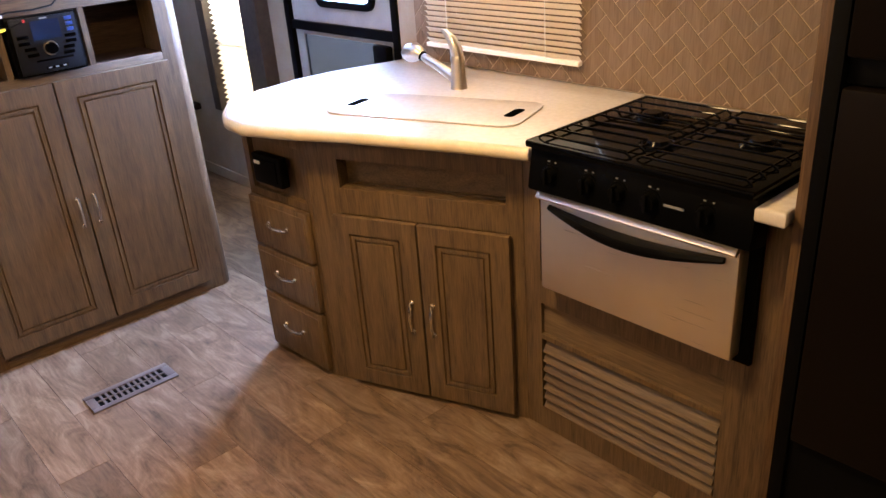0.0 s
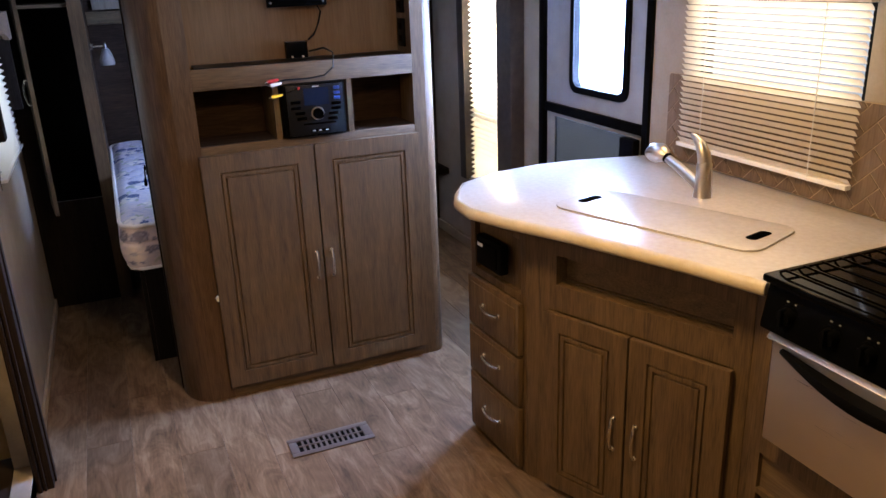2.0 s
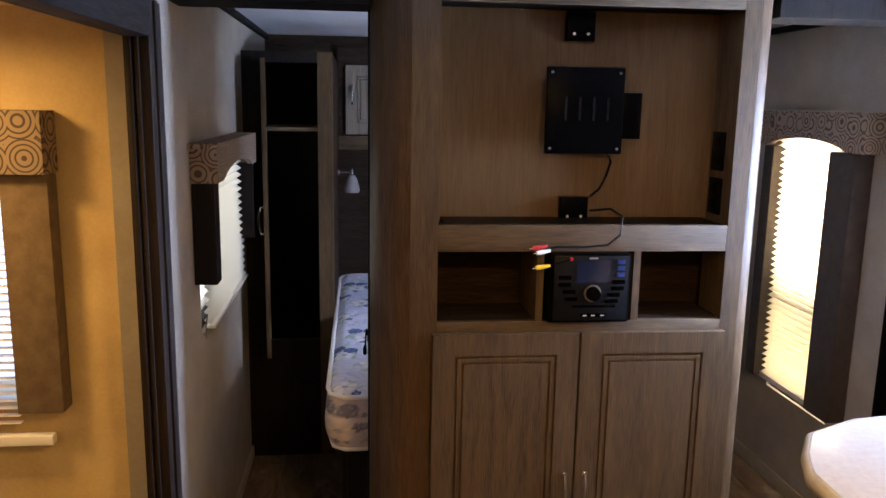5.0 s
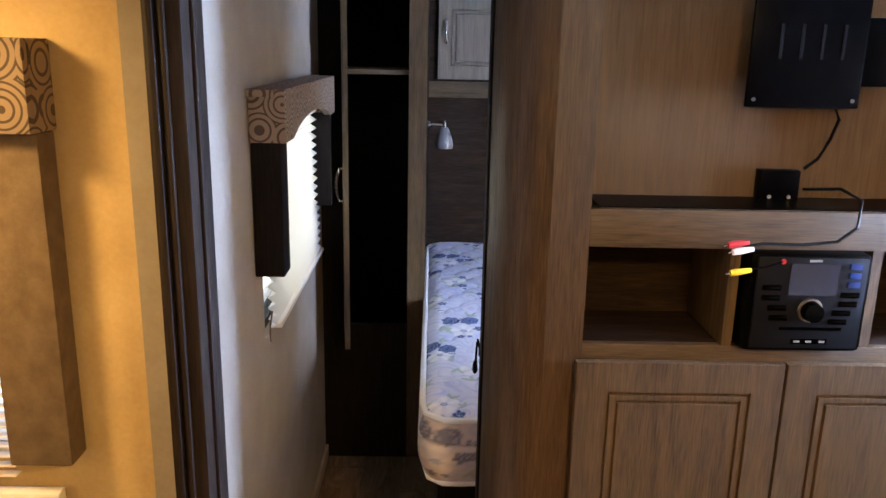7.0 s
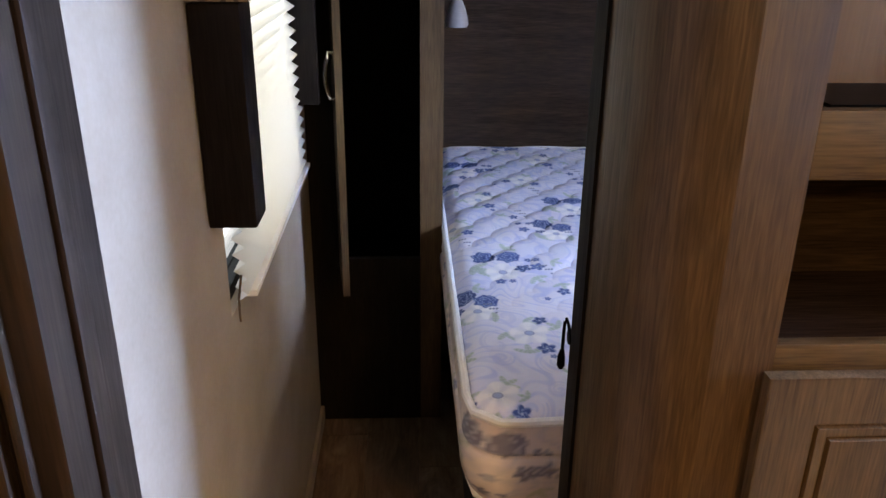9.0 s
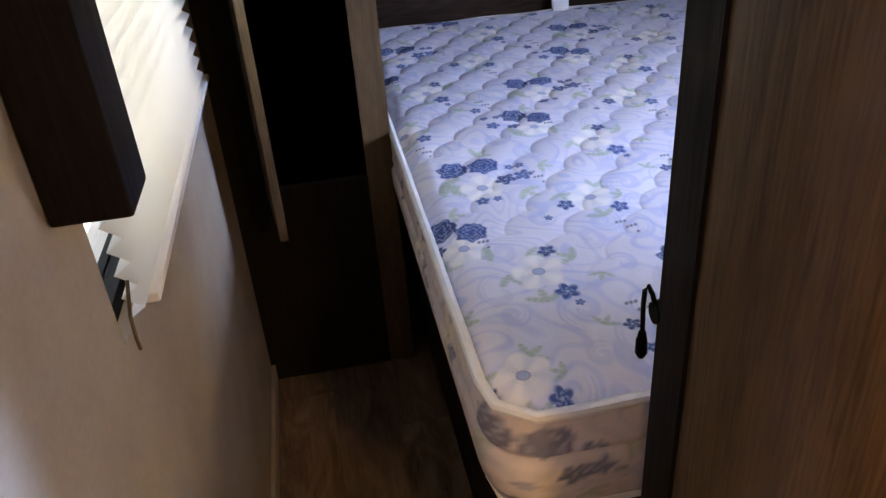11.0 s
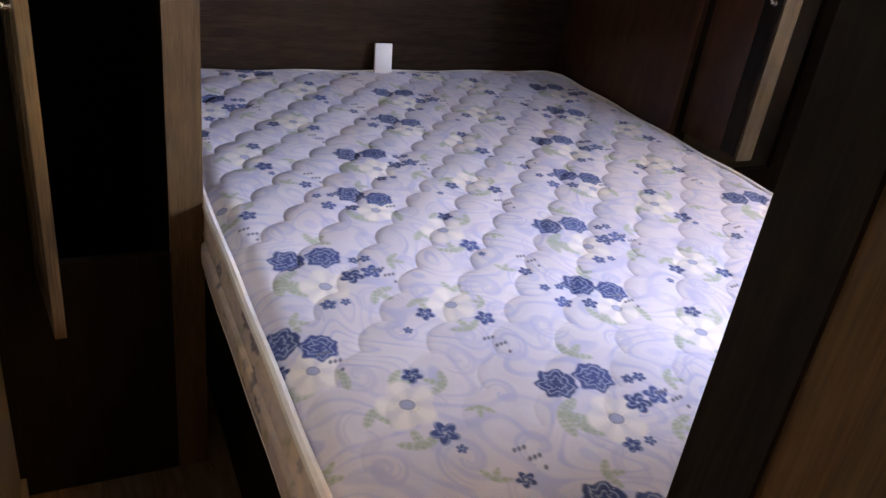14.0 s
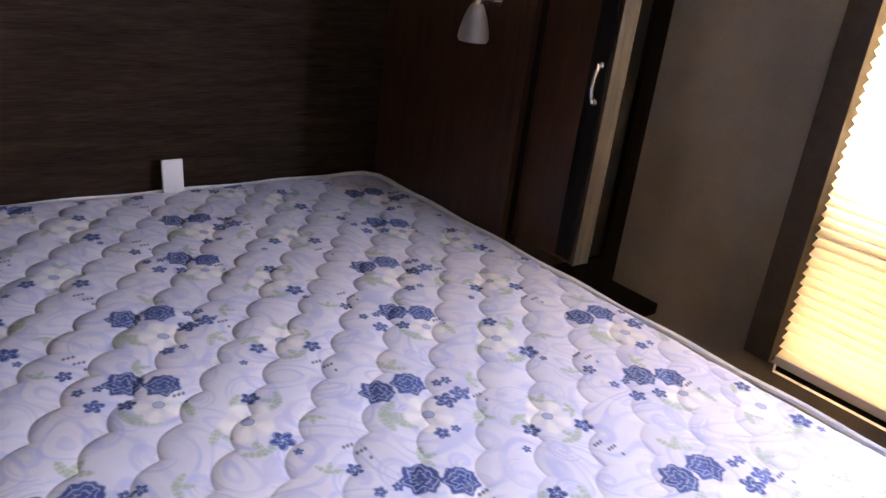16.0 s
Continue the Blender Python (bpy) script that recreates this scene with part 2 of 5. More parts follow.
def valance_material():
    """Printed upholstery with concentric rings and rows of dots."""
    m = material("printed_valance_fabric", (0.3, 0.22, 0.15), 0.85)
    n, l, b = nodes_of(m)
    vec, _ = stretched(n, l, (15.0, 15.0, 15.0))
    v = n.new("ShaderNodeTexVoronoi")
    v.inputs["Scale"].default_value, v.inputs["Randomness"].default_value = 1.0, 0.55
    l.new(vec, v.inputs["Vector"])
    w = n.new("ShaderNodeMath")
    w.operation = "MULTIPLY"
    w.inputs[1].default_value = 42.0
    l.new(v.outputs["Distance"], w.inputs[0])
    s2 = n.new("ShaderNodeMath")
    s2.operation = "SINE"
    l.new(w.outputs[0], s2.inputs[0])
    r = ramp(n, [(0.35, (0.27, 0.195, 0.13)), (0.6, (0.075, 0.048, 0.033))])
    l.new(s2.outputs[0], r.inputs[0])
    l.new(r.outputs[0], b.inputs["Base Color"])
    return m


M["valance"] = valance_material()


# ---- building helpers ----
def block(bm, x0, x1, y0, y1, z0, z1, bevel=0.0, turn=None):
    """A box, with rounded edges if bevel is given."""
    x0, x1, y0, y1, z0, z1 = min(x0, x1), max(x0, x1), min(y0, y1), max(y0, y1), min(z0, z1), max(z0, z1)
    made = bmesh.ops.create_cube(bm, size=1)["verts"]
    m = Matrix.Translation(((x0 + x1) / 2, (y0 + y1) / 2, (z0 + z1) / 2)) @ Matrix.Diagonal((x1 - x0, y1 - y0, z1 - z0, 1))
    bmesh.ops.transform(bm, matrix=(turn @ m) if turn else m, verts=made)
    if bevel:
        edges = list({e for v in made for e in v.link_edges})
        bmesh.ops.bevel(bm, geom=edges, offset=bevel, segments=2, profile=0.6, affect="EDGES")
    return bm


def boxes(*rows, bevel=0.0, turn=None):
    bm = bmesh.new()
    for r in rows:
        block(bm, *r, bevel=bevel, turn=turn)
    return bm


def prism(points, z0, z1, bevel=0.0):
    """An upright solid over an outline in plan."""
    bm = bmesh.new()
    low = [bm.verts.new((x, y, z0)) for x, y in points]
    face = bm.faces.new(low)
    out = bmesh.ops.extrude_face_region(bm, geom=[face])
    bmesh.ops.translate(bm, vec=(0, 0, z1 - z0), verts=[g for g in out["geom"] if isinstance(g, bmesh.types.BMVert)])
    bmesh.ops.recalc_face_normals(bm, faces=bm.faces)
    if bevel:
        bmesh.ops.bevel(bm, geom=[e for e in bm.edges if abs(e.verts[0].co.z - e.verts[1].co.z) < 1e-6], offset=bevel, segments=3, profile=0.5, affect="EDGES")
    return bm


def tube(points, radius, sides=10, bm=None, taper=None):
    """A round bar along a line of points."""
    bm = bm or bmesh.new()
    pts = [Vector(p) for p in points]
    rings = []
    for i, p in enumerate(pts):
        d = (pts[min(i + 1, len(pts) - 1)] - pts[max(i - 1, 0)]).normalized()
        side = d.cross(Vector((0, 0, 1)) if abs(d.z) < 0.9 else Vector((1, 0, 0))).normalized()
        up = side.cross(d)
        rad = radius if taper is None else taper[i]
        rings.append([bm.verts.new(p + rad * (math.cos(a) * side + math.sin(a) * up)) for a in [2 * math.pi * k / sides for k in range(sides)]])
    for a, c in zip(rings, rings[1:]):
        for k in range(sides):
            bm.faces.new((a[k], a[(k + 1) % sides], c[(k + 1) % sides], c[k]))
    bm.faces.new(list(reversed(rings[0])))
    bm.faces.new(rings[-1])
    bmesh.ops.recalc_face_normals(bm, faces=bm.faces)
    return bm


def disc(at, axis, radius, depth, sides=20, r2=None, bm=None):
    """A round slab round an axis vector."""
    bm = bm or bmesh.new()
    a = Vector(axis).normalized()
    return tube([Vector(at), Vector(at) + depth * a], radius, sides, bm, [radius, radius if r2 is None else r2])


def smooth(ob, angle=40):
    for p in ob.data.polygons:
        p.use_smooth = True
    ob.data.set_sharp_from_angle(angle=radians(angle))
    return ob


def root(name, at, label, category, group="", kind=""):
    ob = new(name)
    ob.location = at
    ob.empty_display_size = 0.05
    return tagged(ob, label, category, group, kind)


def origin_of(ob):
    p = Vector(ob.location)
    while ob.parent:
        ob = ob.parent
        p += ob.location
    return p


def part(name, bm, mat, parent, label="", soft=True):
    """One mesh object under a thing or a part, from a bmesh in the room's coordinates."""
    bm.transform(Matrix.Translation(-origin_of(parent)))
    me = bpy.data.meshes.new(name)
    bm.to_mesh(me)
    bm.free()
    me.materials.append(mat)
    ob = new(name, me)
    ob.parent = parent
    if label:
        ob["label"] = label
    return smooth(ob) if soft else ob


def single(name, bm, mat, label, category, kind="", group="", soft=True):
    """A thing that is one mesh."""
    me = bpy.data.meshes.new(name)
    bm.to_mesh(me)
    bm.free()
    me.materials.append(mat)
    ob = new(name, me)
    tagged(ob, label, category, group, kind)
    return smooth(ob) if soft else ob


def wall_x(name, y0, y1, x0, x1, z0, z1, holes, mat, label):
    """A wall along x, from x0 to x1, with openings (x0, x1, z0, z1) cut through it."""
    bm = bmesh.new()
    xs = sorted({x0, x1, *[h[0] for h in holes], *[h[1] for h in holes]})
    zs = sorted({z0, z1, *[h[2] for h in holes], *[h[3] for h in holes]})
    for a, c in zip(xs, xs[1:]):
        for d, e in zip(zs, zs[1:]):
            if not any(h[0] <= a and c <= h[1] and h[2] <= d and e <= h[3] for h in holes):
                block(bm, a, c, y0, y1, d, e)
    bmesh.ops.remove_doubles(bm, verts=bm.verts, dist=1e-5)
    return single(name, bm, mat, label, "wall", "structure", soft=False)


def wall_y(name, x0, x1, y0, y1, z0, z1, holes, mat, label):
    bm = bmesh.new()
    ys = sorted({y0, y1, *[h[0] for h in holes], *[h[1] for h in holes]})
    zs = sorted({z0, z1, *[h[2] for h in holes], *[h[3] for h in holes]})
    for a, c in zip(ys, ys[1:]):
        for d, e in zip(zs, zs[1:]):
            if not any(h[0] <= a and c <= h[1] and h[2] <= d and e <= h[3] for h in holes):
                block(bm, x0, x1, a, c, d, e)
    bmesh.ops.remove_doubles(bm, verts=bm.verts, dist=1e-5)
    return single(name, bm, mat, label, "wall", "structure", soft=False)


# ---- plan ----
RIGHT, FRONT, BACK, TOP = 2.27, -4.84, 2.3, 1.94
ENT, ENT_BACK = -2.60, -2.824
SLIDE_X, SLIDE_Y, SLIDE_TOP = -2.42, -0.85, 1.74

# ---- setting ----
wall_x("wall_left", -0.06, 0.0, FRONT, BACK, 0, TOP, [(-3.70, -2.95, 0.87, 1.42), (-2.34, 1.9, 0.06, SLIDE_TOP)], M["wall"], "beige wallpapered side wall with a bedroom window")
wall_x("wall_right", RIGHT, RIGHT + 0.06, FRONT, BACK, 0, TOP, [(-3.64, -3.20, 0.405, 1.50), (-2.90, -2.14, 0.03, 1.72), (-1.88, -1.22, 0.98, 1.46)], M["wall"], "beige wallpapered side wall with door and windows")
wall_y("wall_headboard", FRONT - 0.06, FRONT, -0.06, RIGHT + 0.06, 0, TOP, [], M["headboard"], "brown wood plank wall at the head of the bed")
wall_y("wall_rear", BACK, BACK + 0.06, -0.06, RIGHT + 0.06, 0, TOP, [], M["wall"], "beige wallpapered rear wall")
single("ceiling", boxes((FRONT - 0.06, BACK + 0.06, -0.06, RIGHT + 0.06, TOP, TOP + 0.05)), M["ceiling"], "white panelled trailer ceiling", "ceiling", "structure", soft=False)
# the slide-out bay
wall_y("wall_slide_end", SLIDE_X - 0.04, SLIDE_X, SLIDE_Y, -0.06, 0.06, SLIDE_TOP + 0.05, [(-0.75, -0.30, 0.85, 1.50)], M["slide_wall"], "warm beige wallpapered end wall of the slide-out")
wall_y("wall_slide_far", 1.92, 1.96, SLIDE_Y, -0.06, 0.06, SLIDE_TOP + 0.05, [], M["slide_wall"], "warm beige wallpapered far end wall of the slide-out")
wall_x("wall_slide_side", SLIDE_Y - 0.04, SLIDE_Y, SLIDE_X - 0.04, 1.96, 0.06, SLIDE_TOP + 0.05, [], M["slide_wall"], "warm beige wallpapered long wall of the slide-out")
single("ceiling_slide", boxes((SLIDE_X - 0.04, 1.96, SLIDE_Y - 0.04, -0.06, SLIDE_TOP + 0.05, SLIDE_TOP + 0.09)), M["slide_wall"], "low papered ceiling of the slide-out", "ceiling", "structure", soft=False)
single("floor_slide", boxes((SLIDE_X - 0.04, 1.96, SLIDE_Y - 0.04, 0.0, 0.0, 0.055)), M["leather"], "dark raised floor of the slide-out", "floor", "structure", soft=False)
ground = single("ground", boxes((-60, 60, -60, 60, -0.75, -0.70)), M["asphalt"], "grey gravel yard outside the trailer", "ground", "structure", soft=False)

floor = single("floor", boxes((FRONT - 0.06, BACK + 0.06, -0.06, RIGHT + 0.06, -0.06, -0.004)), M["dark_wood_x"], "weathered wood-look vinyl plank floor", "floor", "structure", soft=False)

# ---- entertainment centre ----
ent = root("entertainment_center", (ENT, 1.07, 0), "taupe wood entertainment cabinet with an empty television niche", "cabinet")


def curved_side(s):
    """The rounded side post; s is -1 for one end and 1 for the other."""
    ya, yb = (0.625, 0.519) if s < 0 else (1.565, 1.635)
    pts = []
    for k in range(9):
        a = math.pi / 2 * k / 8
        pts.append((ENT - (1 - math.cos(a)) * 0.16, ya + (yb - ya) * math.sin(a)))
    pts += [(ENT_BACK, yb), (ENT_BACK, ya + (yb - ya) * 0.75), (ENT - 0.18, ya + (yb - ya) * 0.75), (ENT - 0.02, ya)]
    return prism(pts, 0, TOP - 0.004)


part("side_post", curved_side(-1), M["post"], ent, "rounded brown wood corner post")
# added dark strip: shade on the post's rear passage side
part("jamb", boxes((ENT_BACK - 0.002, ENT_BACK + 0.055, 0.514, 0.5185, 0.0, TOP - 0.005)), M["dark_wood"], ent, "dark strip standing in for shade on the passage side")
part("side_post", curved_side(1), M["post"], ent, "rounded brown wood corner post")
part("stile", boxes((ENT - 0.02, ENT, 0.625, 0.70, 0.0, TOP - 0.004)), M["post"], ent)
part("stile", boxes((ENT - 0.02, ENT, 1.515, 1.565, 0.0, TOP - 0.004)), M["cabinet"], ent)
for z0, z1 in ((0.0, 0.055), (0.96, 1.003), (1.2, 1.274), (1.855, TOP - 0.004)):
    part("rail", boxes((ENT - 0.02, ENT, 0.70, 1.515, z0, z1), bevel=0.002), M["cabinet_y"], ent)
part("divider", boxes((ENT - 0.22, ENT - 0.001, 0.975, 0.995, 1.003, 1.2)), M["cabinet"], ent)
part("divider", boxes((ENT - 0.22, ENT - 0.001, 1.25, 1.27, 1.003, 1.2)), M["cabinet"], ent)
# darker wood paints the cubby's shade onto its shelf
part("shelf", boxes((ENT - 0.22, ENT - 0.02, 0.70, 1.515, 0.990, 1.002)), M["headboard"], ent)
part("shelf", boxes((ENT - 0.22, ENT - 0.02, 0.70, 1.515, 1.202, 1.262)), M["cabinet_y"], ent)
part("back_panel", boxes((ENT - 0.16, ENT - 0.15, 0.665, 1.55, 1.262, 1.90)), M["panel"], ent, "smooth brown niche back panel")
# dark back, so the cubbies look shaded; shade held in the colour
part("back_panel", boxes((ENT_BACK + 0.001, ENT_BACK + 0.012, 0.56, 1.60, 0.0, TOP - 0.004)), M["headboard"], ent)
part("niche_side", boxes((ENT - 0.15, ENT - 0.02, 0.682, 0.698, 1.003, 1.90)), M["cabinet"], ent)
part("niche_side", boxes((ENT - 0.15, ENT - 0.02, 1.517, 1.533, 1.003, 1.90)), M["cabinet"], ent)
# black board puts the shade under the top rail into colour
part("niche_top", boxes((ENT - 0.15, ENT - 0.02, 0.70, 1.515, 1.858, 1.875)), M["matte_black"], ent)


def arch_handle(a, c, out, parent, mat=None, radius=0.005):
    """A bowed pull between two points; out: the way it stands off."""
    a, c, out = Vector(a), Vector(c), Vector(out)
    pts = [a] + [a.lerp(c, k / 8) + out * (0.55 + 0.45 * math.sin(math.pi * k / 8)) for k in range(9)] + [c]
    bm = tube(pts, radius, 8)
    for e in (a, c):
        disc(e, out, radius * 1.7, 0.004, 10, bm=bm)
    return part("handle", bm, mat or M["chrome"], parent, "satin nickel bow handle")


def panel_door(name, width, height, thick=0.018, rim=0.062):
    """A door with a grooved, raised frame round a field; it lies in x (width), z (height), and faces -y."""
    bm = boxes((0, width, -0.006, thick - 0.006, 0, height))
    bm.normal_update()
    face = min(bm.faces, key=lambda f: f.normal.y)
    rim_edges = list(face.edges)
    for step, deep in ((0.002, 0.0), (rim - 0.002, 0.0), (0.0015, -0.007), (0.004, 0.0), (0.002, 0.006), (0.010, 0.0), (0.0015, -0.006), (0.004, 0.0), (0.002, 0.0065)):
        bmesh.ops.inset_region(bm, faces=[face], thickness=step, depth=deep, use_even_offset=True)
        bm.normal_update()
    bmesh.ops.bevel(bm, geom=[e for e in rim_edges if e.is_valid], offset=0.0025, segments=2, profile=0.6, affect="EDGES")
    return bm


def hang(bm, at, heading):
    """Stands a door made by panel_door at a place, its face turned by heading degrees from -y."""
    bm.transform(Matrix.Translation(at) @ Matrix.Rotation(radians(heading), 4, "Z"))
    return bm


# doors face +x: local x runs along +y
for y0, w, hy in ((0.687, 0.411, 1.072), (1.103, 0.419, 1.132)):
    d = part("door", hang(panel_door("door", w, 0.922), (ENT + 0.019, y0, 0.052), 90), M["cabinet"], ent, "taupe panelled cabinet door")
    arch_handle((ENT + 0.025, hy, 0.45), (ENT + 0.025, hy, 0.555), (0.022, 0, 0), d)
part("door_catch", disc((ENT, 0.688, 0.428), (1, 0, 0), 0.011, 0.014, 14), M["white"], ent, "small ivory magnetic door catch")

# ---- kitchen cabinets ----
DRAWER_L, DRAWER_R, SINK_R, STOVE_Y = Vector((-2.0, 1.475)), Vector((-1.655, 1.495)), Vector((-1.013, 1.757)), 1.755
TOP_Z = 0.865
COOK0, COOK1 = -0.915, -0.33


def along(p, q, u, off=0.0):
    """A point u metres from p towards q in plan, off metres out of the face."""
    d = (q - p).normalized()
    o = Vector((d.y, -d.x))
    r = p + u * d + off * o
    return r.x, r.y


def face_turn(p, q):
    d = q - p
    return Matrix.Translation((p.x, p.y, 0)) @ Matrix.Rotation(math.atan2(d.y, d.x), 4, "Z")


dr = root("drawer_unit", (-1.9, 1.6, 0), "taupe wood drawer unit with three drawers", "cabinet")
T1 = face_turn(DRAWER_L, DRAWER_R)
W1 = (DRAWER_R - DRAWER_L).length
part("body", prism([(-2.0, 1.49), (-1.655, 1.51), (-1.60, 1.53), (-1.75, 2.26), (-1.98, 2.26)], 0, TOP_Z), M["cabinet"], dr)
part("face_frame", boxes((0, 0.03, -0.004, 0.016, 0, TOP_Z), (W1 - 0.03, W1, -0.004, 0.016, 0, TOP_Z), (0.03, W1 - 0.03, -0.004, 0.016, 0.80, TOP_Z), (0.03, W1 - 0.03, -0.004, 0.016, 0.60, 0.625), turn=T1), M["cabinet"], dr)
for z0, z1 in ((0.425, 0.60), (0.245, 0.415), (0.02, 0.235)):
    bm = boxes((0.012, W1 - 0.012, -0.026, -0.006, z0, z1), bevel=0.004, turn=T1)
    block(bm, 0.03, W1 - 0.03, -0.029, -0.02, z0 + 0.018, z1 - 0.018, bevel=0.002, turn=T1)
    d = part("drawer", bm, M["cabinet"], dr, "taupe drawer front")
    c, zc = W1 / 2, (z0 + z1) / 2 + 0.01
    arch_handle(T1 @ Vector((c - 0.05, -0.028, zc)), T1 @ Vector((c + 0.05, -0.028, zc)), T1.to_3x3() @ Vector((0, -0.022, -0.004)), d)
bm = boxes((0.09, 0.245, -0.035, -0.003, 0.665, 0.765), bevel=0.008, turn=T1)
block(bm, 0.11, 0.225, -0.04, -0.03, 0.68, 0.75, bevel=0.004, turn=T1)
mon = root("monitor_panel", (-1.85, 1.46, 0.665), "black plastic tank monitor panel on the drawer unit", "control panel")
part("housing", bm, M["matte_black"], mon)
part("switch", boxes((0.115, 0.145, -0.043, -0.039, 0.735, 0.745), turn=T1), M["white"], mon, "small white rocker switch")

sk = root("sink_cabinet", (-1.36, 1.8, 0), "taupe wood sink cabinet with two panelled doors", "cabinet")
T2 = face_turn(DRAWER_R, SINK_R)
W2 = (SINK_R - DRAWER_R).length
part("body", prism([(-1.64, 1.545), (-1.03, 1.795), (-1.0, 1.80), (-1.0, 2.26), (-1.70, 2.26)], 0, 0.70), M["cabinet"], sk)
part("face_frame", boxes((0, 0.11, -0.004, 0.016, 0, TOP_Z), (W2 - 0.05, W2, -0.004, 0.016, 0, TOP_Z), (0.11, W2 - 0.05, -0.004, 0.016, 0.787, TOP_Z), (0.11, W2 - 0.05, -0.004, 0.016, 0.615, 0.696), (0.11, W2 - 0.05, -0.004, 0.016, 0, 0.02), turn=T2), M["cabinet"], sk)
part("cubby", boxes((0.10, W2 - 0.02, 0.05, 0.06, 0.685, 0.80), (0.10, W2 - 0.02, 0.017, 0.05, 0.685, 0.695), (0.10, 0.108, 0.017, 0.05, 0.695, 0.80), turn=T2), M["cabinet_x"], sk, "open shallow tilt-out recess")
for u0, w, hu in ((0.083, 0.284, 0.334), (0.373, 0.284, 0.405)):
    bm = panel_door("door", w, 0.595, rim=0.055)
    bm.transform(T2 @ Matrix.Translation((u0, -0.022, 0.02)))
    d = part("door", bm, M["cabinet"], sk, "taupe panelled cabinet door")
    arch_handle(T2 @ Vector((hu, -0.026, 0.255)), T2 @ Vector((hu, -0.026, 0.355)), T2.to_3x3() @ Vector((0, -0.022, 0)), d)

st = root("stove_cabinet", (-0.66, 1.95, 0), "taupe wood cabinet under the range with a louvred vent", "cabinet")
F = STOVE_Y
part("body", boxes((-0.995, -0.27, F + 0.02, 2.26, 0, 0.49)), M["cabinet"], st)
part("face_frame", boxes((-1.012, -0.955, F, F + 0.02, 0, TOP_Z), (-0.40, -0.27, F, F + 0.02, 0, 0.865), (-0.955, -0.40, F, F + 0.02, 0.425, 0.495), (-0.955, -0.40, F, F + 0.02, 0.31, 0.325), (-0.955, -0.40, F, F + 0.02, 0.0, 0.075)), M["cabinet"], st)
part("recess_panel", boxes((-0.955, -0.40, F + 0.012, F + 0.019, 0.325, 0.425)), M["cabinet_x"], st)
for k in range(7):
    z = 0.09 + k * 0.032
    bm = boxes((-0.95, -0.405, -0.004, 0.004, -0.02, 0.02), bevel=0.002)
    bm.transform(Matrix.Translation((0, F + 0.012, z)) @ Matrix.Rotation(radians(-35), 4, "X"))
    part("louvre_slat", bm, M["cabinet_x"], st)

# ---- countertop ----
outline = [(-1.955, 1.405), (-1.87, 1.365), (-1.76, 1.357), (-1.62, 1.41), (-1.45, 1.492), (-1.28, 1.56), (-1.10, 1.63), (-0.925, 1.685), (-0.925, 2.145), (-0.332, 2.145), (-0.332, 1.672), (-0.27, 1.672), (-0.27, 2.266), (-2.05, 2.266), (-2.085, 2.12), (-2.13, 1.95), (-2.145, 1.80), (-2.12, 1.62), (-2.05, 1.47)]
ct = root("countertop", (-1.5, 1.9, TOP_Z), "cream laminate countertop with a rounded end", "countertop")
part("slab", prism(outline, TOP_Z, 0.9, 0.009), M["counter"], ct)
full_edge = [(-2.05, 2.22), *outline[14:], *outline[:8]]


def edge_band(points, off, z0, z1):
    """A rounded band that follows the slab's rim."""
    pts = [Vector((x, y)) for x, y in points]
    bm = bmesh.new()
    rows = []
    for i, p in enumerate(pts):
        d = (pts[min(i + 1, len(pts) - 1)] - pts[max(i - 1, 0)]).normalized()
        o = Vector((d.y, -d.x))
        ring = []
        for k in range(7):
            a = -math.pi / 2 + math.pi * k / 6
            q = p + o * (off * math.cos(a) - 0.004)
            ring.append(bm.verts.new((q.x, q.y, (z0 + z1) / 2 + (z1 - z0) / 2 * math.sin(a))))
        rows.append(ring)
    for a, c in zip(rows, rows[1:]):
        for k in range(6):
            bm.faces.new((a[k], c[k], c[k + 1], a[k + 1]))
    bmesh.ops.recalc_face_normals(bm, faces=bm.faces)
    return bm


part("edge_band", edge_band(full_edge, 0.013, 0.864, 0.899), M["counter_edge"], ct, "rounded cream front edge")

# ---- sink cover and faucet ----
def rounded_rect(w, h, r, steps=5):
    pts = []
    for cx0, cy0, a0 in ((w - r, h - r, 0), (-w + r, h - r, 90), (-w + r, -h + r, 180), (w - r, -h + r, 270)):
        for k in range(steps + 1):
            a = radians(a0 + 90 * k / steps)
            pts.append((cx0 + r * math.cos(a), cy0 + r * math.sin(a)))
    return pts


def plan_plate(w, h, r, z0, z1, bevel=0.0):
    bm = prism(rounded_rect(w, h, r), z0, z1, bevel)
    return bm


TS = Matrix.Translation((-1.403, 1.795, 0)) @ Matrix.Rotation(radians(20), 4, "Z")
cov = root("sink_cover", (-1.405, 1.80, 0.9), "cream cutting-board sink cover with two finger slots", "sink cover")
bm = plan_plate(0.315, 0.125, 0.05, 0.9005, 0.9055, 0.002)
bm.transform(TS)
part("board", bm, M["counter"], cov)
for u in (-0.262, 0.262):
    # flat black plate paints the shade inside each slot
    bm = plan_plate(0.042, 0.016, 0.013, 0.9052, 0.9064)
    bm.transform(TS @ Matrix.Translation((u, 0.0, 0)) @ Matrix.Rotation(radians(84), 4, "Z"))
    part("finger_slot", bm, M["void"], cov, "dark finger slot")

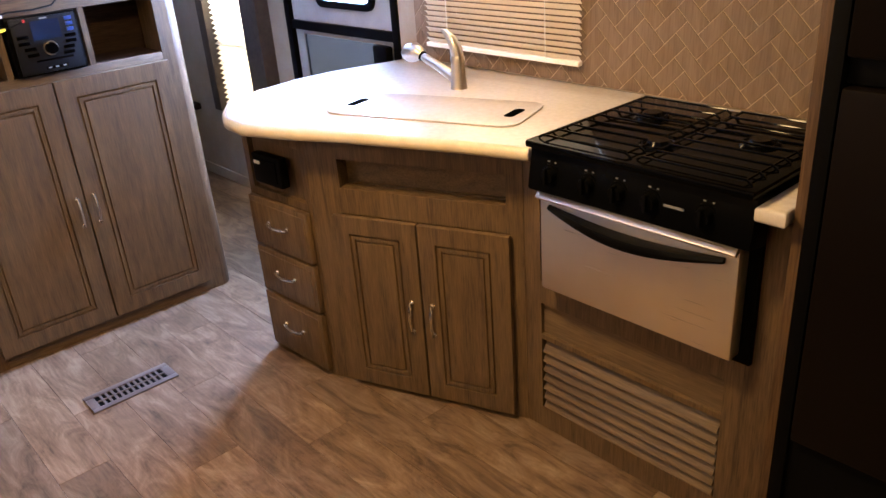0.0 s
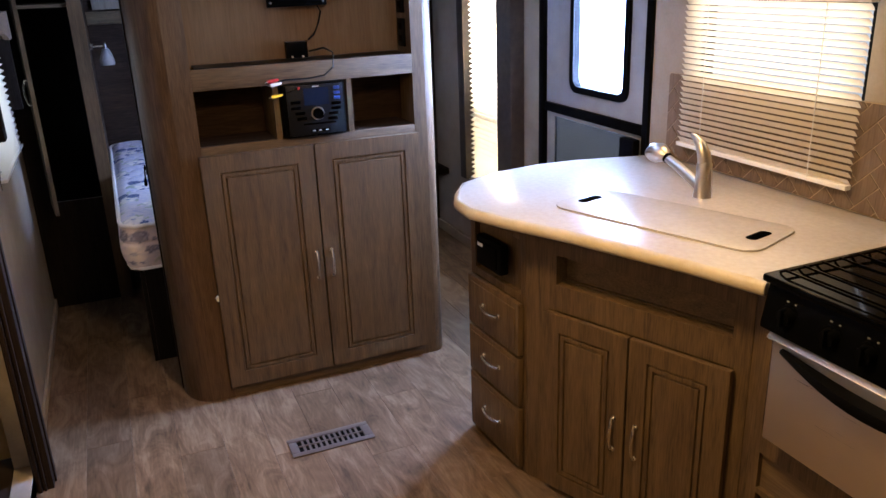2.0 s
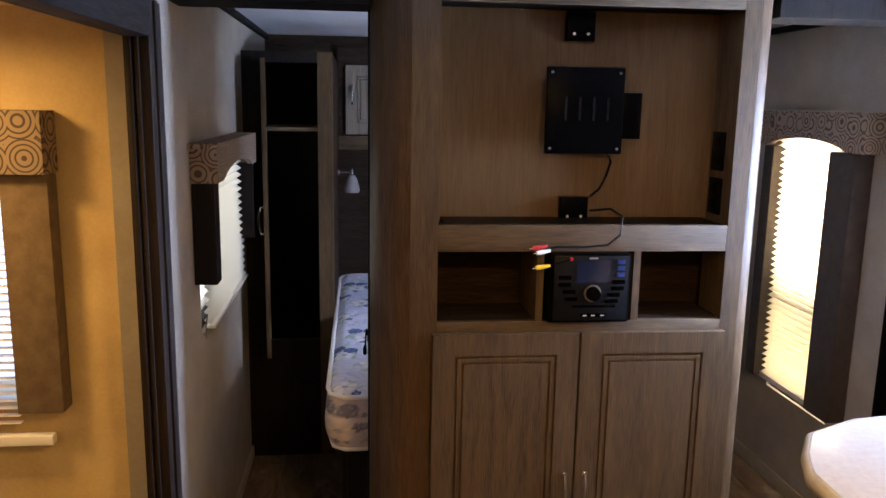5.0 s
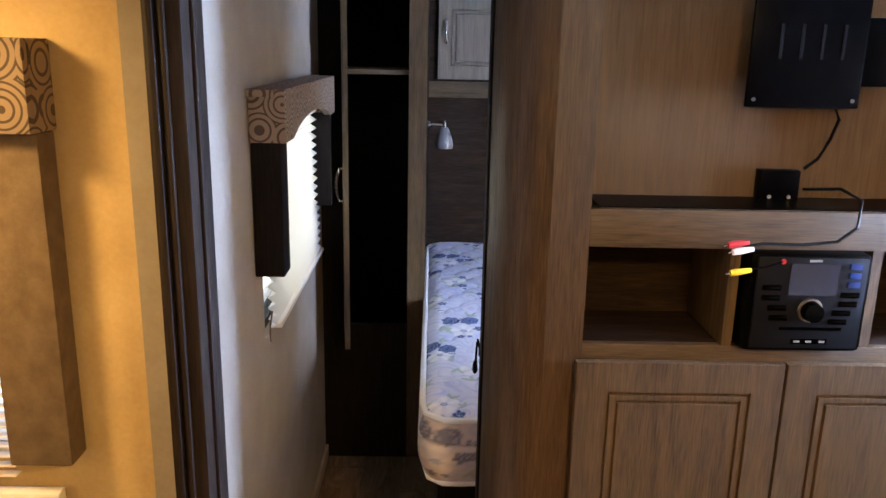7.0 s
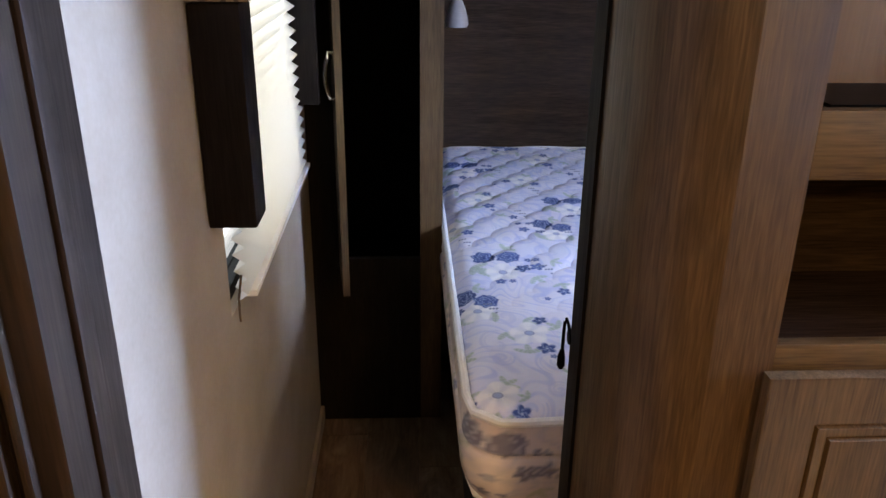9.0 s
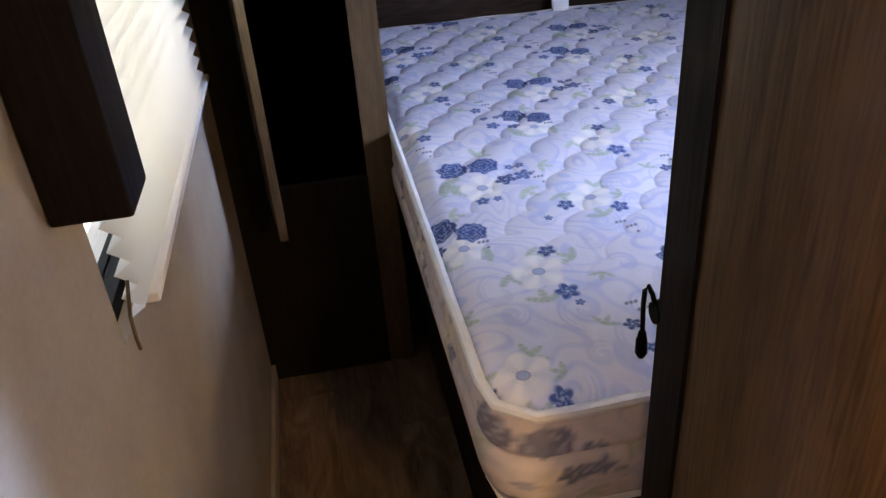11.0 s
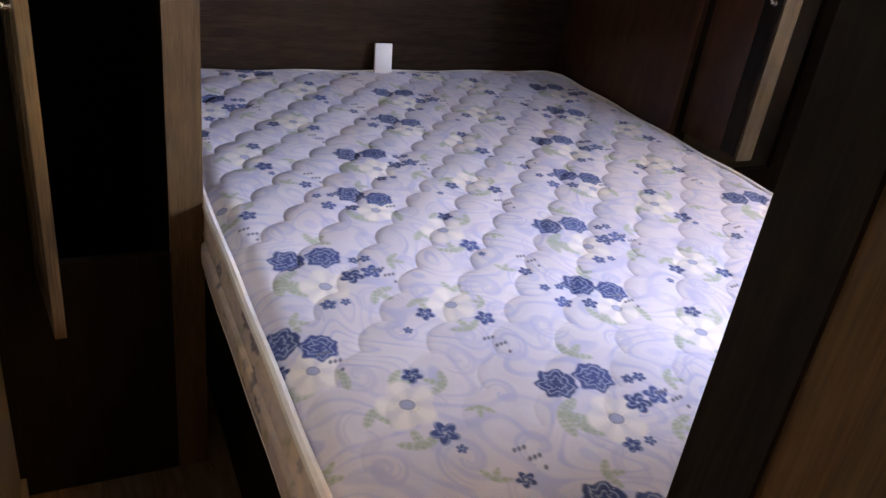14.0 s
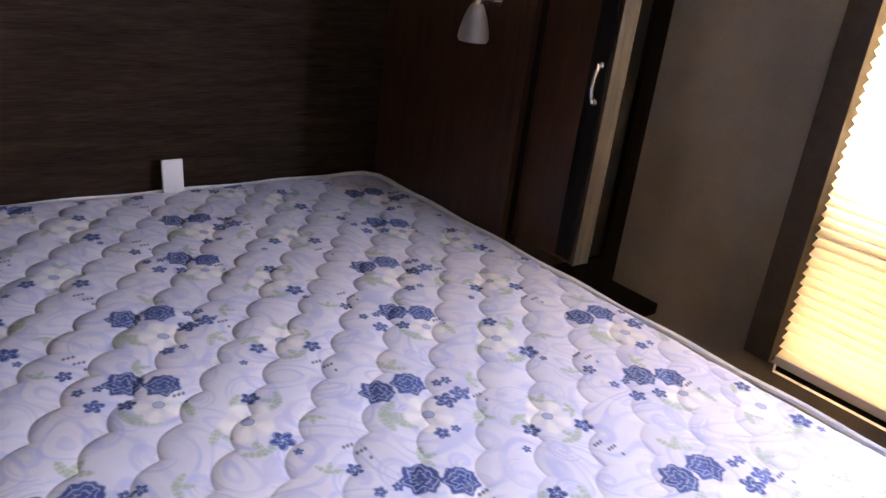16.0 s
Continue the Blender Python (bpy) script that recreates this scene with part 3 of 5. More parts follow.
fa = root("faucet", (-1.52, 2.015, 0.9), "brushed nickel single-lever kitchen faucet", "faucet")
fx, fy = -1.52, 2.015
part("base", tube([(fx, fy, 0.9), (fx, fy, 0.905), (fx, fy, 0.975), (fx, fy, 1.0), (fx, fy, 1.015)], 0.02, 18, taper=[0.028, 0.026, 0.022, 0.023, 0.012]), M["nickel"], fa)
sp = Vector((-1.0, -0.06, 0)).normalized()
p0 = Vector((fx, fy, 0.925))
part("spout", tube([p0, p0 + sp * 0.05 + Vector((0, 0, 0.022)), p0 + sp * 0.11 + Vector((0, 0, 0.046)), p0 + sp * 0.165 + Vector((0, 0, 0.066))], 0.012, 14, taper=[0.019, 0.0165, 0.0145, 0.0135]), M["nickel"], fa)
h0 = p0 + sp * 0.16 + Vector((0, 0, 0.064))
head = part("spray_head", tube([h0, h0 + sp * 0.012 + Vector((0, 0, 0.006)), h0 + sp * 0.03 + Vector((0, 0, 0.010)), h0 + sp * 0.055 + Vector((0, 0, 0.006)), h0 + sp * 0.068 + Vector((0, 0, -0.004)), h0 + sp * 0.072 + Vector((0, 0, -0.010))], 0.02, 18, taper=[0.015, 0.024, 0.031, 0.032, 0.027, 0.014]), M["nickel"], fa)
part("collar", tube([h0 - sp * 0.006 - Vector((0, 0, 0.002)), h0 + sp * 0.004 + Vector((0, 0, 0.002))], 0.0165, 16), M["black_metal"], head, "thin dark collar ring")
part("lever", tube([(fx, fy, 1.005), (fx - 0.004, fy - 0.002, 1.03), (fx - 0.016, fy - 0.006, 1.056), (fx - 0.038, fy - 0.012, 1.078), (fx - 0.05, fy - 0.015, 1.083)], 0.01, 14, taper=[0.021, 0.020, 0.016, 0.009, 0.004]), M["nickel"], fa)

# ---- range ----
rg = root("gas_range", ((COOK0 + COOK1) / 2, 1.9, 0.49), "black and stainless built-in gas range", "range")
part("body", boxes((COOK0 + 0.01, COOK1 - 0.01, 1.74, 2.14, 0.495, 0.915)), M["black_metal"], rg)
bm = bmesh.new()
block(bm, COOK0, COOK1, 1.66, 2.145, 0.912, 0.93, bevel=0.006)
part("cooktop", bm, M["black"], rg, "glossy black enamel cooktop")
bm = boxes((COOK0, COOK1, -0.012, 0.06, -0.055, 0.055), bevel=0.008)
bm.transform(Matrix.Translation((0, 1.685, 0.855)) @ Matrix.Rotation(radians(-10), 4, "X"))
part("control_panel", bm, M["black_metal"], rg, "black control panel")
for kx in (-0.845, -0.735, -0.65, -0.565, -0.435):
    bm = disc((kx, 1.682, 0.855), (0, -1, -0.12), 0.024, 0.008, 18)
    disc((kx, 1.675, 0.854), (0, -1, -0.12), 0.019, 0.02, 18, 0.017, bm=bm)
    block(bm, kx - 0.0035, kx + 0.0035, 1.646, 1.665, 0.834, 0.872, bevel=0.001)
    k = part("knob", bm, M["matte_black"], rg, "black burner knob")
    part("mark", boxes((kx - 0.003, kx + 0.003, 1.6665, 1.6685, 0.886, 0.889), (kx + 0.018, kx + 0.022, 1.6665, 1.6685, 0.885, 0.888)), M["mark_grey"], k)
part("brand_bar", boxes((-0.530, -0.482, 1.668, 1.6705, 0.851, 0.856)), M["mark_grey"], rg, "small pale printed mark")
bm = boxes((COOK0 + 0.01, COOK1 - 0.036, 1.70, 1.745, 0.515, 0.795), bevel=0.006)
dr_ = part("oven_door", bm, M["steel"], rg, "stainless steel oven door")
bm = boxes((COOK0 + 0.01, COOK1 - 0.036, -0.017, 0.017, -0.006, 0.006), bevel=0.003)
bm.transform(Matrix.Translation((0, 1.695, 0.787)) @ Matrix.Rotation(radians(48), 4, "X"))
part("top_trim", bm, M["steel"], dr_, "bright steel rim")
bm = bmesh.new()
rows = []
for k in range(15):
    u = k / 14
    x = COOK0 + 0.045 + u * 0.475
    sag = 0.028 * math.sin(math.pi * u)
    top, low = 0.760 - sag * 0.6, 0.748 - sag * 1.05
    y = 1.690 - 0.030 * math.sin(math.pi * u)
    rows.append([bm.verts.new((x, y, top)), bm.verts.new((x, y - 0.004, (top + low) / 2)), bm.verts.new((x, y, low)), bm.verts.new((x, 1.698, low)), bm.verts.new((x, 1.698, top))])
for a, c in zip(rows, rows[1:]):
    for k in range(5):
        bm.faces.new((a[k], c[k], c[(k + 1) % 5], a[(k + 1) % 5]))
bm.faces.new(rows[0]), bm.faces.new(list(reversed(rows[-1])))
bmesh.ops.recalc_face_normals(bm, faces=bm.faces)
part("handle", bm, M["matte_black"], dr_, "curved black oven handle")
for bx, by in ((-0.775, 1.985), (-0.635, 1.80), (-0.46, 1.93)):
    bm = disc((bx, by, 0.93), (0, 0, 1), 0.048, 0.006, 24, 0.042)
    b_ = part("burner", bm, M["black"], rg, "round dark burner head")
    part("burner_ring", tube([(bx + 0.036 * math.cos(q * 0.3142), by + 0.036 * math.sin(q * 0.3142), 0.9365) for q in range(21)], 0.0018, 6), M["black_metal"], b_, "thin dark ring")
    part("burner_cap", disc((bx, by, 0.936), (0, 0, 1), 0.03, 0.009, 20, 0.023), M["black"], b_, "domed glossy cap")
for gx0, gx1 in ((COOK0 + 0.02, -0.63), (-0.615, COOK1 - 0.02)):
    bm = bmesh.new()
    for k in range(9):
        y = 1.69 + k * 0.0525
        tube([(gx0, y, 0.932), (gx0 + 0.014, y, 0.941), (gx1 - 0.014, y, 0.941), (gx1, y, 0.932)], 0.0028, 6, bm)
    for x in (gx0 + 0.015, gx1 - 0.015):
        tube([(x, 1.69, 0.9395), (x, 2.11, 0.9395)], 0.0028, 6, bm)
    part("grate", bm, M["black"], rg, "black wire burner grate")

# ---- refrigerator and tall side panel ----
fp = root("fridge_side_panel", (-0.25, 1.98, 0), "tall brown wood panel beside the refrigerator", "cabinet panel")
part("board", boxes((-0.266, -0.234, 1.716, 2.266, 0, TOP - 0.004)), M["post"], fp)
part("edge_band", boxes((-0.2675, -0.2325, 1.70, 1.7155, 0, TOP - 0.004), bevel=0.002), M["post"], fp, "brown front edge band")
fr = root("refrigerator", (0.03, 1.98, 0), "black refrigerator with dark stainless doors", "refrigerator")
part("case", boxes((-0.23, 0.42, 1.715, 2.26, 0.0, 1.76), bevel=0.004), M["black_metal"], fr)
M["dark_steel"] = material("dark_stainless", (0.0045, 0.003, 0.002), 0.4, 0.3, Specular_IOR_Level=0.06)
part("door", boxes((-0.2, 0.40, 1.655, 1.712, 0.42, 1.15), bevel=0.008), M["dark_steel"], fr, "large dark stainless refrigerator door")
part("door", boxes((-0.2, 0.40, 1.655, 1.712, 1.20, 1.70), bevel=0.008), M["dark_steel"], fr, "dark stainless freezer door")
part("door_frame", boxes((-0.2315, -0.203, 1.66, 1.714, 0.05, 1.74), (-0.203, 0.40, 1.68, 1.714, 1.152, 1.198), (-0.203, 0.40, 1.67, 1.714, 0.05, 0.416), bevel=0.003), M["matte_black"], fr)

# ---- backsplash ----
bs = single("backsplash", boxes((-2.01, -0.27, RIGHT - 0.006, RIGHT - 0.001, 0.9, 1.20)), M["grout"], "brown herringbone backsplash panel with pale joints", "backsplash", "structure", soft=False)

# ---- overhead cabinet, valance board and puck lamp ----
oh = root("overhead_cabinet", (-1.5, 2.1, 1.585), "taupe wood overhead kitchen cabinet", "cabinet")
part("body", boxes((-2.06, -0.27, 1.965, 2.266, 1.595, TOP - 0.004), bevel=0.003), M["cabinet"], oh)
part("bottom_rail", boxes((-2.07, -0.27, 1.945, 1.965, 1.585, 1.64), bevel=0.004), M["cabinet_x"], oh)
for x0 in (-2.05, -1.48, -0.91):
    part("door", hang(panel_door("door", 0.55, 0.275, rim=0.05), (x0, 1.942, 1.645), 0), M["cabinet"], oh)
single("window_head_board", boxes((-1.94, -1.16, 2.235, 2.266, 1.475, 1.592), bevel=0.002), M["tan_panel"], "orange oak board over the kitchen window", "trim")
lamp = root("puck_lamp", (-1.56, 2.10, 1.592), "lit frosted glass dome lamp under the cabinet", "lamp")
bm = bmesh.new()
bmesh.ops.create_uvsphere(bm, u_segments=24, v_segments=12, radius=1.0)
bm.transform(Matrix.Translation((-1.56, 2.09, 1.588)) @ Matrix.Diagonal((0.15, 0.085, 0.045, 1)))
part("glass_dome", bm, M["lamp_glass"], lamp, "glowing frosted dome")
part("strap", boxes((-1.574, -1.546, 2.003, 2.177, 1.541, 1.552), bevel=0.003), M["cabinet_x"], lamp)
part("base", boxes((-1.72, -1.40, 2.0, 2.18, 1.584, 1.594), bevel=0.003), M["white"], lamp)
area("puck_light", (-1.56, 2.09, 1.535), (-1.56, 2.05, 0), 0.24, 0.12, 1.6, WARM)

# ---- entry door ----
ed = root("door_1", (-2.52, RIGHT, 0), "grey entry door with a bright window and black frame", "door", kind="structure")
y0, y1 = RIGHT - 0.012, RIGHT + 0.03
DX0, DX1, DT = -2.90, -2.14, 1.70
part("frame", boxes((DX0 - 0.03, DX0 + 0.012, y0, y1, 0.03, DT + 0.02), (DX1 - 0.012, DX1 + 0.025, y0, y1, 0.03, DT + 0.02), (DX0 + 0.012, DX1 - 0.012, y0, y1, DT - 0.012, DT + 0.025), bevel=0.004), M["matte_black"], ed, "black door frame")
wx0, wx1, wz0, wz1 = -2.665, -2.275, 1.065, 1.60
py0, py1 = RIGHT + 0.008, RIGHT + 0.028
part("panel", boxes((DX0 + 0.012, wx0, py0, py1, 0.985, DT - 0.012), (wx1, DX1 - 0.012, py0, py1, 0.985, DT - 0.012), (wx0, wx1, py0, py1, 0.985, wz0), (wx0, wx1, py0, py1, wz1, DT - 0.012)), M["grey_door"], ed, "smooth grey upper door panel", soft=False)
bm = bmesh.new()
ring = rounded_rect((wx1 - wx0) / 2 + 0.012, (wz1 - wz0) / 2 + 0.012, 0.05)
inner = rounded_rect((wx1 - wx0) / 2 - 0.016, (wz1 - wz0) / 2 - 0.016, 0.035)
mx, mz = (wx0 + wx1) / 2, (wz0 + wz1) / 2
va = [bm.verts.new((mx + x, RIGHT - 0.006, mz + z)) for x, z in ring]
vb = [bm.verts.new((mx + x, RIGHT - 0.006, mz + z)) for x, z in inner]
vc = [bm.verts.new((mx + x, py0 + 0.002, mz + z)) for x, z in ring]
vd = [bm.verts.new((mx + x, py1, mz + z)) for x, z in inner]
nn = len(ring)
for k in range(nn):
    j = (k + 1) % nn
    bm.faces.new((va[k], va[j], vb[j], vb[k]))
    bm.faces.new((va[k], vc[k], vc[j], va[j]))
    bm.faces.new((vb[k], vb[j], vd[j], vd[k]))
bmesh.ops.recalc_face_normals(bm, faces=bm.faces)
part("window_gasket", bm, M["matte_black"], ed, "black rubber window gasket with rounded corners")
pane = part("window_pane", boxes((wx0, wx1, RIGHT + 0.014, RIGHT + 0.018, wz0, wz1)), M["glass"], ed, "clear glass pane", soft=False)
pane.visible_shadow = False
part("mid_rail", boxes((DX0 + 0.012, DX1 - 0.012, y0 + 0.004, y1 - 0.004, 0.945, 0.985), bevel=0.003), M["matte_black"], ed, "black cross bar")
part("lower_panel", boxes((DX0 + 0.012, DX0 + 0.075, py0 + 0.004, py1, 0.05, 0.945), (DX1 - 0.075, DX1 - 0.012, py0 + 0.004, py1, 0.05, 0.945), (DX0 + 0.075, DX1 - 0.075, py0 + 0.004, py1, 0.05, 0.42), (DX0 + 0.075, DX1 - 0.075, py0 + 0.004, py1, 0.925, 0.945)), M["grey_door"], ed, "grey lower door panel", soft=False)
part("lower_pane", boxes((DX0 + 0.075, DX1 - 0.075, py0 + 0.008, py0 + 0.012, 0.42, 0.925)), M["plexi"], ed, "smoky clear lower pane", soft=False)
part("latch", boxes((-2.26, -2.17, RIGHT - 0.035, RIGHT, 0.80, 0.93), bevel=0.008), M["matte_black"], ed, "black door latch")
single("door_head_trim", boxes((-2.96, -2.10, RIGHT - 0.02, RIGHT - 0.001, 1.735, 1.80), bevel=0.003), M["cabinet_x"], "taupe wood trim over the entry door", "trim", "structure")


# ---- windows with shades and valances ----
def pleated(x0, x1, y, z0, z1, depth=0.012, pitch=0.026):
    """A pleated shade in a zigzag section."""
    bm = bmesh.new()
    n = int((z1 - z0) / pitch) * 2
    rows = []
    for k in range(n + 1):
        z = z0 + (z1 - z0) * k / n
        rows.append([bm.verts.new((x, y + (depth if k % 2 else -depth), z)) for x in (x0, x1)])
    for a, c in zip(rows, rows[1:]):
        bm.faces.new((a[0], a[1], c[1], c[0]))
    return bm


def valance(x0, x1, yw, out, z0, z1, arch, parent):
    """A padded cornice with an arched lower edge, from the wall yw towards out."""
    n = 16
    bm = bmesh.new()
    f, t = yw + out, yw + out - math.copysign(0.02, out)
    rows = []
    for k in range(n + 1):
        u = k / n
        x = x0 + (x1 - x0) * u
        e = min(max((u - 0.14) / 0.72, 0), 1)
        low = z0 + (arch * math.sin(math.pi * e) ** 0.6 if 0 < e < 1 else 0)
        rows.append([bm.verts.new((x, f, low)), bm.verts.new((x, f, z1)), bm.verts.new((x, t, z1)), bm.verts.new((x, t, low))])
    for a, c in zip(rows, rows[1:]):
        for k in range(4):
            bm.faces.new((a[k], c[k], c[(k + 1) % 4], a[(k + 1) % 4]))
    bm.faces.new(rows[0]), bm.faces.new(list(reversed(rows[-1])))
    bmesh.ops.recalc_face_normals(bm, faces=bm.faces)
    part("front", bm, M["valance"], parent)
    for x in (x0, x1):
        i = math.copysign(0.02, x1 - x0) * (1 if x == x0 else -1)
        part("return", boxes((x, x + i, yw + math.copysign(0.001, out), t, z0, z1), bevel=0.002), M["valance"], parent)
    part("lid", boxes((x0 + 0.02, x1 - 0.02, yw + math.copysign(0.001, out), t, z1 - 0.015, z1)), M["valance"], parent)


def window(name, x0, x1, z0, z1, yw, out, label):
    """Frame and pane in an opening of a wall along x."""
    w = root(name, ((x0 + x1) / 2, yw, z0), label, "window", kind="structure")
    a, c = yw - out * 0.15, yw - out * 0.5
    part("window_frame", boxes((x0, x0 + 0.022, a, c, z0, z1), (x1 - 0.022, x1, a, c, z0, z1), (x0 + 0.022, x1 - 0.022, a, c, z0, z0 + 0.022), (x0 + 0.022, x1 - 0.022, a, c, z1 - 0.022, z1)), M["matte_black"], w, soft=False)
    p = part("pane", boxes((x0 + 0.022, x1 - 0.022, yw - out * 0.34, yw - out * 0.40, z0 + 0.022, z1 - 0.022)), M["glass"], w, soft=False)
    p.visible_shadow = False
    return w


# bedroom window in the right wall
MIDZ = 0.80
win1 = window("window_1", -3.64, -3.20, 0.405, 1.50, RIGHT, -0.1, "tall narrow bedroom window, black frame")
part("mid_rail", boxes((-3.64, -3.20, RIGHT - 0.008, RIGHT + 0.012, MIDZ, MIDZ + 0.04)), M["matte_black"], win1, soft=False)
sh = root("pleated_shade", (-3.46, RIGHT, 0.42), "cream pleated shade, fully lowered, glowing with daylight", "window shade")
part("fabric", pleated(-3.655, -3.19, RIGHT - 0.03, 0.475, 1.50), M["shade"], sh, soft=False)
part("bottom_bar", boxes((-3.655, -3.19, RIGHT - 0.046, RIGHT - 0.014, 0.45, 0.475), bevel=0.003), M["white"], sh)
v = root("window_valance", (-3.46, RIGHT, 1.46), "brown patterned fabric window valance with arched edge", "valance", "window valances")
valance(-3.765, -3.03, RIGHT, -0.085, 1.45, 1.59, 0.04, v)
for x0, x1 in ((-3.70, -3.625), (-3.235, -3.085)):
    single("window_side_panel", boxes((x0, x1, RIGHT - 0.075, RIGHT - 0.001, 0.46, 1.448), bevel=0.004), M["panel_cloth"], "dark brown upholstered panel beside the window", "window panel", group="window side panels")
# window in the left wall
window("window_2", -3.70, -2.95, 0.87, 1.42, 0.0, 0.1, "bedroom window, black frame")
sh = root("pleated_shade", (-3.36, 0, 0.84), "white pleated shade, lowered, with a tassel cord", "window shade")
part("fabric", pleated(-3.76, -2.972, 0.014, 0.885, 1.40, 0.010), M["shade_white"], sh, soft=False)
part("bottom_bar", boxes((-3.80, -3.02, 0.001, 0.028, 0.872, 0.884), bevel=0.003), M["white"], sh)
part("cord", tube([(-2.968, 0.016, 0.935), (-2.955, 0.012, 0.90), (-2.952, 0.012, 0.875), (-2.954, 0.012, 0.86)], 0.002, 6), M["cabinet"], sh, "thin cord")
v = root("window_valance", (-3.3, 0, 1.36), "brown ring-patterned fabric window valance with arched edge", "valance", "window valances")
valance(-2.862, -3.74, 0.0, 0.08, 1.355, 1.47, 0.04, v)
for x0, x1 in ((-2.868, -2.945), (-3.74, -3.71)):
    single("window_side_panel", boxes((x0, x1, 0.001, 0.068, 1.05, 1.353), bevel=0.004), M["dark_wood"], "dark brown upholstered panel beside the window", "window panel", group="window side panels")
# kitchen window with a slatted blind
window("window_3", -1.88, -1.22, 0.98, 1.46, RIGHT, -0.1, "kitchen window, black frame")
mb = root("mini_blind", (-1.56, RIGHT - 0.03, 0.96), "cream slatted mini blind, lowered and lit from outside", "blind")
part("head_rail", boxes((-1.915, -1.20, RIGHT - 0.05, RIGHT - 0.018, 1.452, 1.474), bevel=0.002), M["white"], mb)
slat = None
for k in range(25):
    z = 0.985 + k * 0.0190
    bm = bmesh.new()
    rows = []
    for x in (-1.91, -1.205):
        rows.append([bm.verts.new((x, RIGHT - 0.034 - 0.0075 * s, z + 0.0088 * s + 0.0015 * (1 - s * s))) for s in (-1, -0.5, 0, 0.5, 1)])
    for j in range(4):
        bm.faces.new((rows[0][j], rows[1][j], rows[1][j + 1], rows[0][j + 1]))
    part("slat", bm, M["blind"], mb)
part("bottom_rail", boxes((-1.91, -1.205, RIGHT - 0.045, RIGHT - 0.023, 0.962, 0.976), bevel=0.002), M["white"], mb)
for x in (-1.79, -1.335):
    part("cord", tube([(x, RIGHT - 0.047, 0.97), (x, RIGHT - 0.047, 1.46)], 0.0015, 6), M["white"], mb)
# slide-out end window
v = root("window_4", (SLIDE_X, -0.52, 0.85), "slide-out end window, white frame", "window", kind="structure")
part("window_frame", boxes((SLIDE_X - 0.03, SLIDE_X - 0.005, -0.75, -0.725, 0.85, 1.5), (SLIDE_X - 0.03, SLIDE_X - 0.005, -0.325, -0.30, 0.85, 1.5), (SLIDE_X - 0.03, SLIDE_X - 0.005, -0.725, -0.325, 0.85, 0.875), (SLIDE_X - 0.03, SLIDE_X - 0.005, -0.725, -0.325, 1.475, 1.5)), M["white"], v, soft=False)
p = part("pane", boxes((SLIDE_X - 0.02, SLIDE_X - 0.016, -0.725, -0.325, 0.875, 1.475)), M["glass"], v, soft=False)
p.visible_shadow = False

# ---- slide-out trim and partition headers ----
single("trim_slide", boxes((-2.262, -2.37, 0.001, 0.055, 0.0, 1.80), (-2.2665, -2.25, 0.008, 0.020, 0.0, 1.80), (-2.2665, -2.254, 0.026, 0.034, 0.0, 1.80), (-2.30, -2.325, 0.0545, 0.061, 0.0, 1.80), bevel=0.003), M["trim_brown"], "dark walnut fascia post with ridges at the slide-out edge", "trim", "structure")
single("trim_slide_top", boxes((-2.262, BACK, 0.001, 0.06, SLIDE_TOP - 0.02, 1.84), bevel=0.006), M["dark_wood_x"], "dark walnut fascia along the slide-out top", "trim", "structure")
single("wall_partition_header", boxes((ENT_BACK, ENT - 0.05, 0.0, 0.515, 1.845, TOP)), M["dark_wood"], "dark wood header over the bedroom passage", "header", "structure", soft=False)
single("wall_partition_header", boxes((ENT_BACK, ENT - 0.05, 1.64, RIGHT, 1.845, TOP)), M["dark_wood"], "dark wood header over the second bedroom passage", "header", "structure", soft=False)

for name, ya, yb in (("trim_crown_left", 0.001, 0.022), ("trim_crown_right", RIGHT - 0.022, RIGHT - 0.001)):
    single(name, boxes((FRONT + 0.002, ENT_BACK - 0.002, ya, yb, TOP - 0.028, TOP - 0.002), bevel=0.003), M["dark_wood_x"], "dark crown strip where wall meets ceiling", "trim", "structure")

# ---- bedroom ----
WF = -3.945
wl_ = root("wardrobe", (WF, 0.2, 0), "brown wood wardrobe, its door open on a dark empty inside", "wardrobe", "bedroom wardrobes")
YS = 0.378
part("stile", boxes((WF - 0.02, WF, 0.315, YS, 0.0, 1.80)), M["post"], wl_)
# near-black wood puts shade into the wardrobe's front
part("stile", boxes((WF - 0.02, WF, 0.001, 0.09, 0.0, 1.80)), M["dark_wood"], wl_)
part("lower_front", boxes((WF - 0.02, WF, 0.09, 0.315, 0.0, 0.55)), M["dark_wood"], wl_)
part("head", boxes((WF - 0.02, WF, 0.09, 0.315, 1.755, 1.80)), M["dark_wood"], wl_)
part("side", boxes((FRONT + 0.001, WF - 0.02, YS - 0.02, YS, 0.0, 1.80)), M["headboard"], wl_, "plank-grained side panel")
part("top", boxes((FRONT + 0.001, WF - 0.02, 0.001, YS - 0.02, 1.78, 1.80)), M["dark_wood"], wl_)
part("inner_shelf", boxes((WF - 0.45, WF - 0.02, 0.02, YS - 0.02, 1.47, 1.485)), M["cabinet_y"], wl_)
# black back: the shade inside the open wardrobe, given as colour
part("shaded_back", boxes((FRONT + 0.002, FRONT + 0.012, 0.001, YS - 0.02, 0.0, 1.78)), M["matte_black"], wl_)
bm = panel_door("door", 0.23, 1.22, rim=0.05)
d = part("door", hang(bm, (WF + 0.002, 0.085, 0.54), 7), M["cabinet"], wl_, "open taupe wardrobe door")

